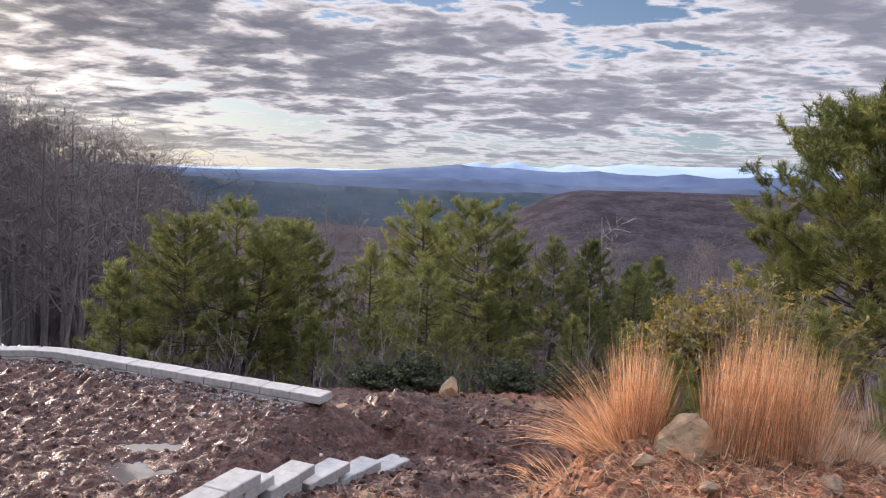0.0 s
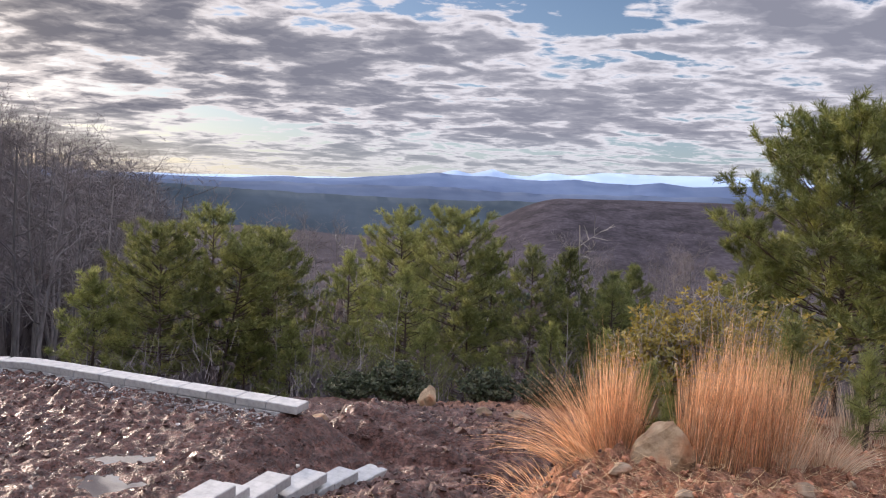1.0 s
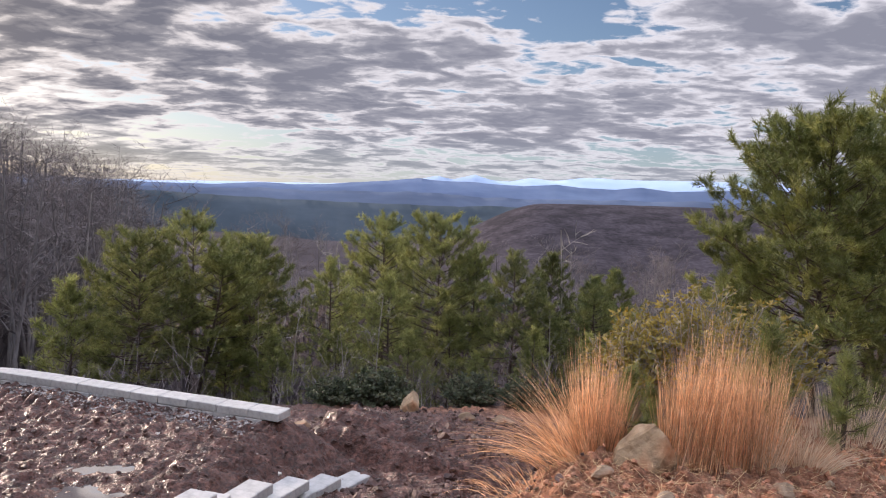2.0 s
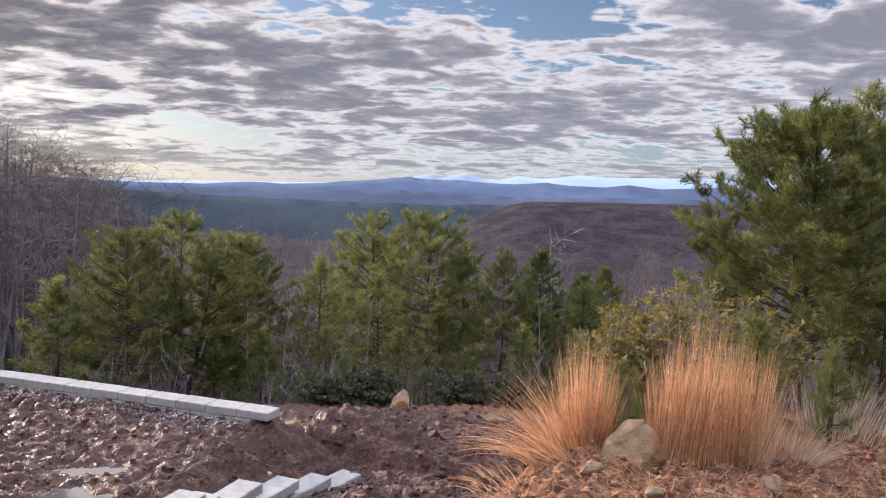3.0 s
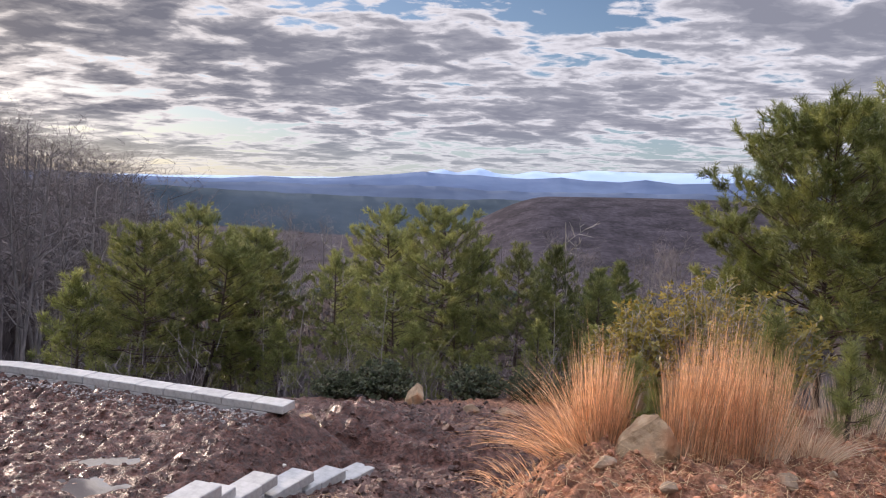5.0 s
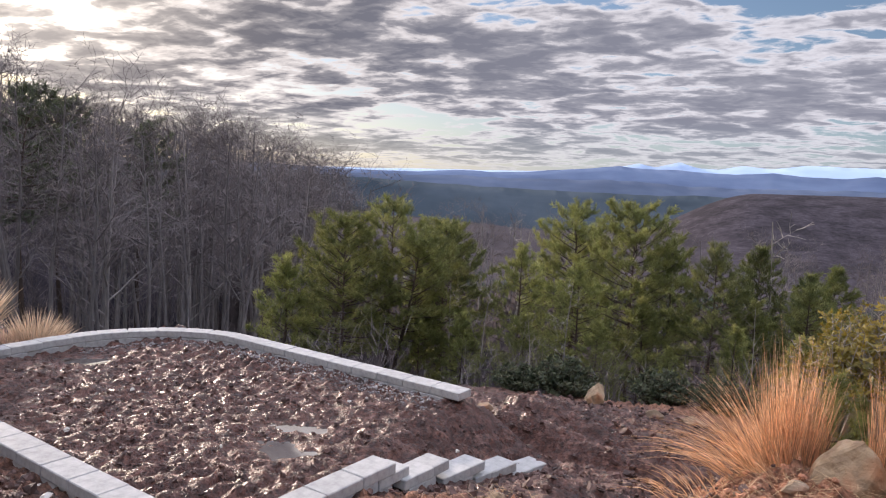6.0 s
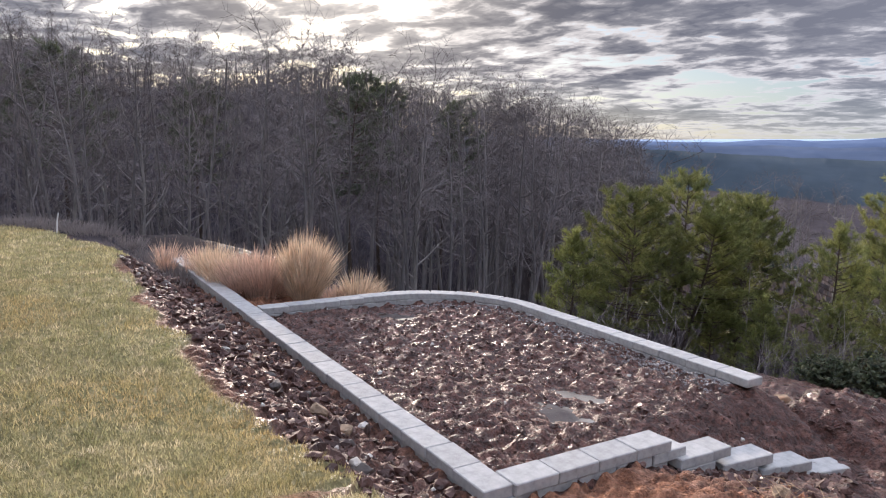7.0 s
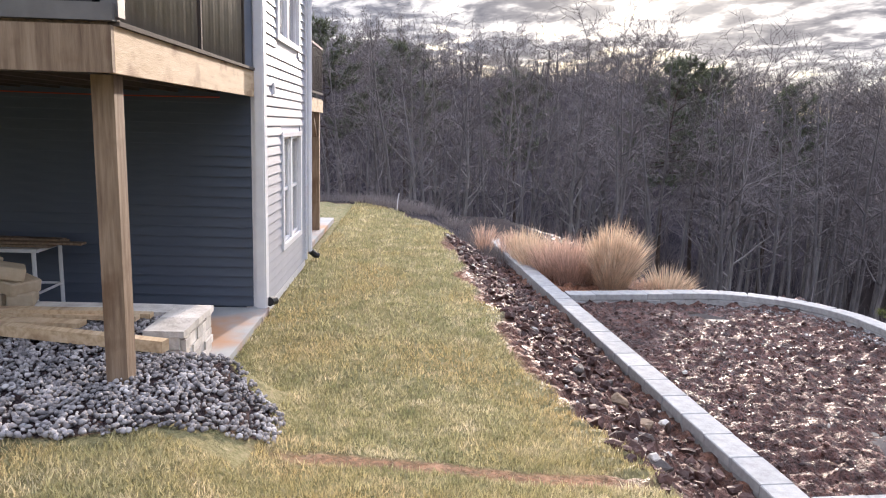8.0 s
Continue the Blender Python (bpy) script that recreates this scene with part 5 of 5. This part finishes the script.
def shrub(seed, high, radius, stems, leaves, leaf_size, leaf_mat, stem_mat, top_only=0.45):
    """A many-stemmed shrub with leaves in clusters at the twig ends."""
    rng = random.Random(seed)
    wood, leaf = Shape(), Shape()
    for i in range(stems):
        a = rng.uniform(0, 2 * math.pi)
        q = math.sqrt(rng.random())
        p = Vector((math.cos(a) * 0.12 * radius, math.sin(a) * 0.12 * radius, -0.1))
        tip = Vector((math.cos(a) * q * radius, math.sin(a) * q * radius, high * (1 - 0.45 * q * q) * rng.uniform(0.65, 1.0)))
        mid = p.lerp(tip, 0.5) + Vector((rng.uniform(-0.1, 0.1), rng.uniform(-0.1, 0.1), 0.08))
        wood.tube([p, mid, tip], [0.012, 0.008, 0.003], 4, cap=False)
        for j in range(5):
            t = rng.uniform(top_only, 1.0)
            b = (p.lerp(mid, t * 2) if t < 0.5 else mid.lerp(tip, t * 2 - 1))
            e = b + Vector((rng.uniform(-1, 1), rng.uniform(-1, 1), rng.uniform(0, 0.9))) * 0.16 * radius
            wood.tube([b, e], [0.004, 0.002], 3, cap=False)
            for k in range(leaves):
                d = Vector((rng.uniform(-1, 1), rng.uniform(-1, 1), rng.uniform(-0.2, 0.9))).normalized()
                s = d.orthogonal().normalized() * leaf_size * 0.24
                c = e - (e - b) * rng.uniform(0, 0.5)
                L = leaf_size * rng.uniform(0.7, 1.2)
                leaf.face(c, c + d * L * 0.5 + s, c + d * L, c + d * L * 0.5 - s)
    return wood.mesh("stem_work", stem_mat), leaf.mesh("foliage", leaf_mat)


def bush(name, meshes, x, y, z, label, group=""):
    ob = thing(name, label, "shrub", pose(x, y, z), group)
    for nm, me in zip(("stem_work", "foliage"), meshes):
        part(nm, me, None, ob)


bush("laurel_bush", shrub(5, 1.42, 0.95, 190, 8, 0.055, LAUREL, PALEBARK, 0.55), 2.15, 7.2, 0.05, "laurel bush with yellow-green leaves and grey stems")
bush("laurel_bush", shrub(6, 1.1, 0.55, 80, 8, 0.055, LAUREL, PALEBARK, 0.55), 1.45, 7.1, 0.0, "laurel bush with yellow-green leaves and grey stems")
bush("laurel_bush", shrub(7, 1.1, 0.6, 70, 6, 0.07, LAUREL, PALEBARK, 0.5), 3.0, 7.4, 0.05, "laurel bush with yellow-green leaves and grey stems")
RHODO = shrub(8, 1.2, 1.0, 110, 10, 0.13, SHRUB, BARK, 0.15)
for x, y, s in ((-1.95, 15.2, 0.85), (-2.9, 14.9, 0.62), (0.1, 16.2, 0.8), (1.3, 15.8, 0.7), (2.4, 15.4, 0.75)):
    ob = thing("evergreen_shrub", "dark glossy evergreen shrub below the pines", "shrub", pose(x, y, ground_low(x, y)) @ Matrix.Scale(s, 4), "dark shrubs")
    for nm, me in zip(("stem_work", "foliage"), RHODO):
        part(nm, me, None, ob)
SAP = pine(25, 0.85, 0.10, 0.30, 16, 0.10, 40, 0.11, 0.0022, NEEDLE, (1.3, 0.7), -0.2)
for x, y, s, t in ((2.25, 5.75, 1.15, 10), (1.12, 5.75, 0.75, 90), (2.95, 5.9, 0.9, 200), (3.3, 6.6, 0.7, 40), (1.35, 5.85, 0.6, 300)):
    plant("pine_sapling", SAP, x, y, height(x, y), t, "knee-high bright green pine seedling", group="pine seedlings", scale=s)
for i, (x, y) in enumerate(((-12.6, 6.7), (-13.4, 6.9), (-14.3, 7.0), (-15.2, 6.95), (-16.1, 6.8), (-17.0, 6.7), (-17.9, 6.5), (-18.8, 6.2), (-19.6, 5.8), (-20.2, 5.2), (-11.8, 6.5))):
    tuft("scrub_clump", sedge(70 + i, 420, 0.36, 0.55, (0, 0, 0), 0.006, 0.5, 0.3), SCRUB, x, y, "grey brushy scrub at the end of the lawn", "grey scrub")

# ---------------------------------------------------------------- stones, clods and small things
def boulder(name, x, y, z, size, seed, mat, label, group="", turn=0.0, cuts=3):
    """A broken stone: a rounded block cut by a few flat breaks and roughened."""
    bm = bmesh.new()
    bmesh.ops.create_icosphere(bm, subdivisions=cuts, radius=1.0)
    rng = random.Random(seed)
    planes = [(Vector((rng.uniform(-1, 1), rng.uniform(-1, 1), rng.uniform(-0.4, 1))).normalized(), rng.uniform(0.48, 0.78)) for _ in range(9)]
    for v in bm.verts:
        for n, d in planes:
            k = v.co.dot(n) - d
            if k > 0:
                v.co -= n * k
        v.co += v.co.normalized() * 0.07 * noise.noise(v.co * 2.3 + Vector((seed, 0, 0))) + v.co.normalized() * 0.03 * noise.noise(v.co * 7)
        v.co = Vector((v.co.x * size[0], v.co.y * size[1], v.co.z * size[2]))
    me = bpy.data.meshes.new(name)
    bm.to_mesh(me)
    bm.free()
    me.materials.append(mat)
    ob = new(name, me)
    ob.matrix_basis = pose(x, y, z, 0, 0, turn)
    return tagged(ob, label, "rock", group)


BUFF = surface("buff_broken_stone", [(0.20, 0.13, 0.075), (0.35, 0.25, 0.15), (0.46, 0.36, 0.25)], 6, 0.85, 0.04, 9, second=((0.36, 0.17, 0.08), 3, 0.52, 0.68))
boulder("boulder", 1.13, 5.24, 0.33, (0.31, 0.22, 0.27), 6, BUFF, "tan broken boulder half sunk in red clay", turn=20, cuts=4)
boulder("boulder", -1.14, 14.0, ground_low(-1.14, 14.0) + 0.25, (0.27, 0.24, 0.27), 8, BUFF, "tan boulder at the edge of the mud", cuts=4)
boulder("boulder", -2.9, 11.9, ground_low(-2.9, 11.9) + 0.16, (0.20, 0.16, 0.15), 12, STONE, "reddish stone at the edge of the mud")
boulder("boulder", -1.9, 12.6, ground_low(-1.9, 12.6) + 0.14, (0.18, 0.14, 0.12), 13, STONE, "reddish stone at the edge of the mud")
boulder("boulder", 0.6, 12.8, ground_low(0.6, 12.8) + 0.16, (0.26, 0.18, 0.16), 14, STONE, "reddish stone at the edge of the mud")
boulder("boulder", 0.0, 12.9, ground_low(0.0, 12.9) + 0.12, (0.2, 0.15, 0.12), 15, STONE, "reddish stone at the edge of the mud")
for i, (x, y, a, b, c) in enumerate(((1.46, 4.62, 0.10, 0.06, 0.05), (0.72, 4.75, 0.16, 0.09, 0.06), (-1.25, 5.45, 0.17, 0.12, 0.09), (-0.78, 5.2, 0.20, 0.12, 0.10), (0.18, 4.95, 0.10, 0.08, 0.07),
                                     (-1.05, 6.9, 0.11, 0.08, 0.07), (1.05, 4.35, 0.14, 0.08, 0.05), (1.95, 4.75, 0.18, 0.12, 0.09), (2.3, 4.7, 0.15, 0.11, 0.08), (-0.3, 6.6, 0.10, 0.07, 0.06))):
    boulder("stone", x, y, height(x, y) + c * 0.1, (0.7 * a, 0.7 * b, 0.7 * c), 30 + i, STONE, "clay-stained stone lying in red soil", "stones in the soil", turn=37 * i, cuts=2)
for i, (m, d, a, b, c) in enumerate(((1.55, -0.42, 0.14, 0.10, 0.09), (1.20, -0.55, 0.12, 0.09, 0.10), (2.4, -0.75, 0.11, 0.07, 0.05), (2.05, -0.45, 0.13, 0.09, 0.08), (0.35, -0.80, 0.13, 0.09, 0.06), (3.1, -0.6, 0.10, 0.07, 0.05),
                                     (3.8, -0.5, 0.12, 0.08, 0.06), (4.5, -0.7, 0.10, 0.08, 0.05), (5.4, -0.55, 0.13, 0.09, 0.06), (6.4, -0.6, 0.12, 0.08, 0.06), (7.3, -0.5, 0.11, 0.08, 0.06), (8.4, -0.7, 0.12, 0.09, 0.06),
                                     (0.8, -0.35, 0.09, 0.07, 0.06), (2.75, -0.3, 0.09, 0.06, 0.05), (-0.6, -0.2, 0.09, 0.07, 0.05))):
    x, y = at(m, d)
    boulder("stone", x, y, height(x, y) + c * 0.35, (a, b, c), 60 + i, WETSTONE if i % 3 else STONE, "wet stone in the trench beside the wall", "stones in the trench", turn=53 * i, cuts=2)

# many clods, too small to count
crng = random.Random(5)


def scatter(name, n, place, size, mat, label, rough=0.42):
    sh = Shape()
    pts = []
    while len(pts) < n:
        q = place()
        if q is not None:
            pts.append(q)
    xs, ys = np.array([p[0] for p in pts]), np.array([p[1] for p in pts])
    zs = ground_z(xs, ys) + relief(xs, ys)
    for (x, y), z in zip(pts, zs):
        s = size[0] * (size[1] / size[0]) ** (crng.random() ** 2.2)
        sh.lump((x, y, z + s * 0.2), (s, s * crng.uniform(0.6, 0.95), s * crng.uniform(0.4, 0.75)), crng, rough)
    return solid(name, sh, mat, label, "soil", kind="stuff")


def on_pad():
    m, d = crng.uniform(0.1, 6.2), crng.uniform(0.3, 4.0)
    x, y = at(m, d)
    if any(((x - p[0]) / (p[2] * 1.5)) ** 2 + ((y - p[1]) / (p[3] * 1.9)) ** 2 < 1 for p in PUDDLES):
        return None
    return (x, y)


def on_slope():
    m, d = crng.uniform(-3.0, 2.6), crng.uniform(1.5, 10.5)
    if m > 0 and d < 4.6:
        return None
    return at(m, d)


def in_trench():
    return at(crng.uniform(-0.5, 10.5), crng.uniform(-1.15, -0.05))


def on_bank():
    x, y = crng.uniform(-1.4, 4.0), crng.uniform(3.2, 5.9)
    m, d = md(x, y)
    return (x, y) if m < -0.1 and d > -1.0 else None


scatter("mud_clods", 4200, on_pad, (0.007, 0.034), WETCLOD, "wet dark red mud clods")
scatter("mud_clods", 2800, on_slope, (0.012, 0.075), WETCLOD, "wet dark red mud clods on the slope")
scatter("soil_clods", 2400, in_trench, (0.015, 0.085), WETCLOD, "dark clods and rubble in the trench")
scatter("soil_clods", 5200, on_bank, (0.006, 0.034), CLOD, "dry red clay clods on the bank")
scatter("pale_rubble", 90, in_trench, (0.015, 0.06), VENEER, "pale broken stone bits in the trench")
scatter("pale_rubble", 60, on_pad, (0.012, 0.035), VENEER, "pale stone bits in the mud")
scatter("pale_rubble", 160, on_bank, (0.012, 0.045), STONE, "small tan stones on the bank")

# gravel: a ribbon of crushed stone under the far wall, and the heap of river stones beside the patio
def far_ribbon():
    m, d = crng.uniform(0.9, 6.0), crng.uniform(3.62, 4.0)
    if m > 4.6:
        w = crng.uniform(0, math.pi / 2)
        m, d = 4.67 + 1.48 * math.cos(w) * crng.uniform(0.85, 1), 2.43 + 1.48 * math.sin(w) * crng.uniform(0.85, 1)
    return at(m, d)


scatter("crushed_stone", 1500, far_ribbon, (0.012, 0.022), PEBBLE, "blue-grey crushed stone along the wall")


def house_xy(u, w):
    p = HC + U2 * u + W2 * w
    return float(p[0]), float(p[1])


def heap_place():
    u, w = crng.uniform(-4.45, -1.8), crng.uniform(-0.85, 3.2)
    front = -4.30 + 0.03 * math.sin(5 * w) + 0.55 * max(0, 0.25 - w) ** 1.3
    if u < front:
        return None
    if w < 0.48 and u > -2.42 + 0.9 * max(0, -w) * 0 - 0.35 * max(0, -w - 0.1):
        return None
    if w < -0.1 and (u > -2.55 - 0.9 * (-w - 0.1) or u < front):
        return None
    return house_xy(u, w)


sh = Shape()
for i in range(9500):
    q = None
    while q is None:
        q = heap_place()
    x, y = q
    s = crng.uniform(0.009, 0.021)
    sh.lump((x, y, float(ground_z(x, y)) + 0.012 + crng.uniform(0, 0.035)), (s * 1.25, s, s * 0.72), crng, 0.1)
solid("river_gravel", sh, PEBBLE, "heap of grey rounded river gravel under the deck", "gravel", kind="stuff", smooth=True)

# lumber lying on the gravel
for i, (u0, w0, u1, w1, z, wid, th) in enumerate(((-1.95, 0.55, -1.95, 3.4, 0.44, 0.09, 0.04), (-2.08, 0.62, -2.02, 3.2, 0.45, 0.09, 0.04), (-2.0, 0.75, -2.1, 3.0, 0.485, 0.12, 0.03),
                                                 (-2.85, 0.12, -2.30, 2.4, 0.46, 0.09, 0.09), (-2.25, 1.0, -2.2, 3.4, 0.44, 0.14, 0.04))):
    a, b = Vector((u0, w0, z)), Vector((u1, w1, z + 0.01))
    d = (b - a).normalized()
    side = Vector((-d.y, d.x, 0)).normalized()
    sh = Shape()
    sh.box((0, 0, 0), ((b - a).length, wid, th), (d, side, Vector((0, 0, 1))))
    solid("lumber", sh, LUMBER_X, "weathered length of timber lying on the gravel", "lumber", HOUSE @ Matrix.Translation((a + b) / 2), "lumber on the gravel")

# white steel table with boards on it, by the dark wall
table = thing("work_table", "white steel-framed table stacked with boards", "table", HOUSE @ Matrix.Translation((-0.42, 3.0, 0)))
sh = Shape()
sh.box((0, 0, 0.74), (0.60, 1.70, 0.035))
part("tabletop", sh, METAL_W, table)
for lx in (-0.27, 0.27):
    for ly in (-0.80, 0.80):
        sh = Shape()
        sh.tube([(lx, ly, 0.0), (lx, ly, 0.72)], [0.022, 0.022], 8)
        part("leg", sh, METAL_W, table)
    sh = Shape()
    sh.tube([(lx, -0.80, 0.28), (lx, 0.80, 0.28)], [0.015, 0.015], 6)
    part("stretcher", sh, METAL_W, table)
sh = Shape()
sh.tube([(-0.27, -0.80, 0.28), (0.27, -0.80, 0.28)], [0.015, 0.015], 6)
part("stretcher", sh, METAL_W, table)
for i, (o, l, z) in enumerate(((-0.18, 1.9, 0.775), (0.0, 2.1, 0.775), (0.17, 1.7, 0.775), (-0.1, 2.25, 0.80), (0.1, 1.5, 0.80), (0.0, 1.6, 0.825))):
    sh = Shape()
    sh.box((0, 0, 0), (0.12, l, 0.022))
    solid("board", sh, LUMBER, "thin stained board stacked on the white table", "lumber", HOUSE @ pose(-0.42 + o, 3.0 - 0.04 * i, z, 0, 0, 2 - i), "boards on the table")

# buff blocks piled on the seat wall
for i, (u, w, z, turn, tilt) in enumerate(((-1.62, 2.12, 0.50, 20, 0), (-1.60, 2.30, 0.50, -15, 0), (-1.64, 2.14, 0.62, -25, 12), (-1.60, 2.36, 0.66, 10, 8), (-1.64, 2.20, 0.74, 30, 14), (-1.6, 2.55, 0.50, 5, 0), (-1.6, 2.5, 0.62, 40, 4), (-1.66, 2.42, 0.80, 12, 10))):
    bm = bmesh.new()
    bmesh.ops.create_cube(bm, size=1.0)
    bmesh.ops.scale(bm, vec=(0.30, 0.22, 0.12), verts=bm.verts)
    bmesh.ops.bevel(bm, geom=bm.edges[:], offset=0.012, segments=1, affect="EDGES")
    me = bpy.data.meshes.new("paver_block")
    bm.to_mesh(me)
    bm.free()
    me.materials.append(PAVER)
    ob = tagged(new("paver_block", me), "buff concrete paver piled on the seat wall", "paver", "piled pavers")
    ob.matrix_basis = HOUSE @ pose(u, w - 0.30, z - 0.01, tilt, 0, turn)

# white marker stake at the lawn's end
sh = Shape()
zs = float(ground_z(-16.69, 6.21))
sh.tube([(0, 0, -0.1), (0.02, 0, 0.25), (0.09, 0.01, 0.46)], [0.018, 0.018, 0.014], 6)
solid("marker_stake", sh, WHITE, "thin white marker stake at the edge of the lawn", "stake", pose(-16.69, 6.21, zs))

# straw on the bank
srn = random.Random(14)
sh = Shape()
for i in range(3600):
    q = on_bank()
    if q is None:
        continue
    x, y = q
    z = height(x, y) + srn.uniform(0.01, 0.05)
    a, l, t = srn.uniform(0, 6.3), srn.uniform(0.05, 0.22), srn.uniform(-0.25, 0.4)
    d = Vector((math.cos(a), math.sin(a), t)).normalized() * l
    s = Vector((-math.sin(a), math.cos(a), 0)) * 0.0022
    p = Vector((x, y, z))
    sh.face(p - s, p + s, p + d + s * 0.4, p + d - s * 0.4)
solid("straw", sh, STRAW, "dry straw strewn over the red clay", "straw", kind="stuff")

# the turf itself, blade by blade
def turf_blades(n, seed):
    rng = np.random.RandomState(seed)
    r = 2.2 + 19.0 * rng.rand(n) ** 1.7
    az = np.radians(rng.uniform(22, 104, n))
    x, y = -np.sin(az) * r, np.cos(az) * r
    m, d = md(x, y)
    hu, hw = (x - HC[0]) * U2[0] + (y - HC[1]) * U2[1], (x - HC[0]) * W2[0] + (y - HC[1]) * W2[1]
    _, turf, _ = soil(x, y)
    keep = (turf > 0.35 + 0.5 * rng.rand(n)) & ((hw < -0.03) | (hu < -4.3)) & ~((hw > -0.75) & (hu < -2.5) & (hu > -4.15))
    x, y = x[keep], y[keep]
    z = ground_z(x, y) + relief(x, y)
    k = len(x)
    rr = np.hypot(x, y)
    h = rng.uniform(0.018, 0.045, k) * (1 + 0.04 * rr)
    w = 0.0018 * (1 + 0.35 * rr) * rng.uniform(0.7, 1.3, k)
    a, b = rng.uniform(0, 2 * math.pi, k), rng.uniform(0, 2 * math.pi, k)
    ln = rng.uniform(0.1, 0.9, k) * h
    P = np.stack([x, y, z - 0.004], -1)
    S = np.stack([np.cos(a) * w, np.sin(a) * w, np.zeros(k)], -1)
    Tp = P + np.stack([np.cos(b) * ln, np.sin(b) * ln, h], -1)
    V = np.stack([P - S, P + S, Tp], 1).reshape(-1, 3)
    me = bpy.data.meshes.new("turf")
    me.vertices.add(len(V))
    me.vertices.foreach_set("co", V.ravel())
    me.loops.add(len(V))
    me.loops.foreach_set("vertex_index", np.arange(len(V), dtype=np.int32))
    me.polygons.add(k)
    me.polygons.foreach_set("loop_start", np.arange(0, 3 * k, 3, dtype=np.int32))
    me.polygons.foreach_set("loop_total", np.full(k, 3, np.int32))
    me.update(calc_edges=True)
    me.materials.append(BLADE)
    tagged(new("turf", me), "short winter turf, half green and half straw", "lawn", kind="stuff")


turf_blades(330000, 3)
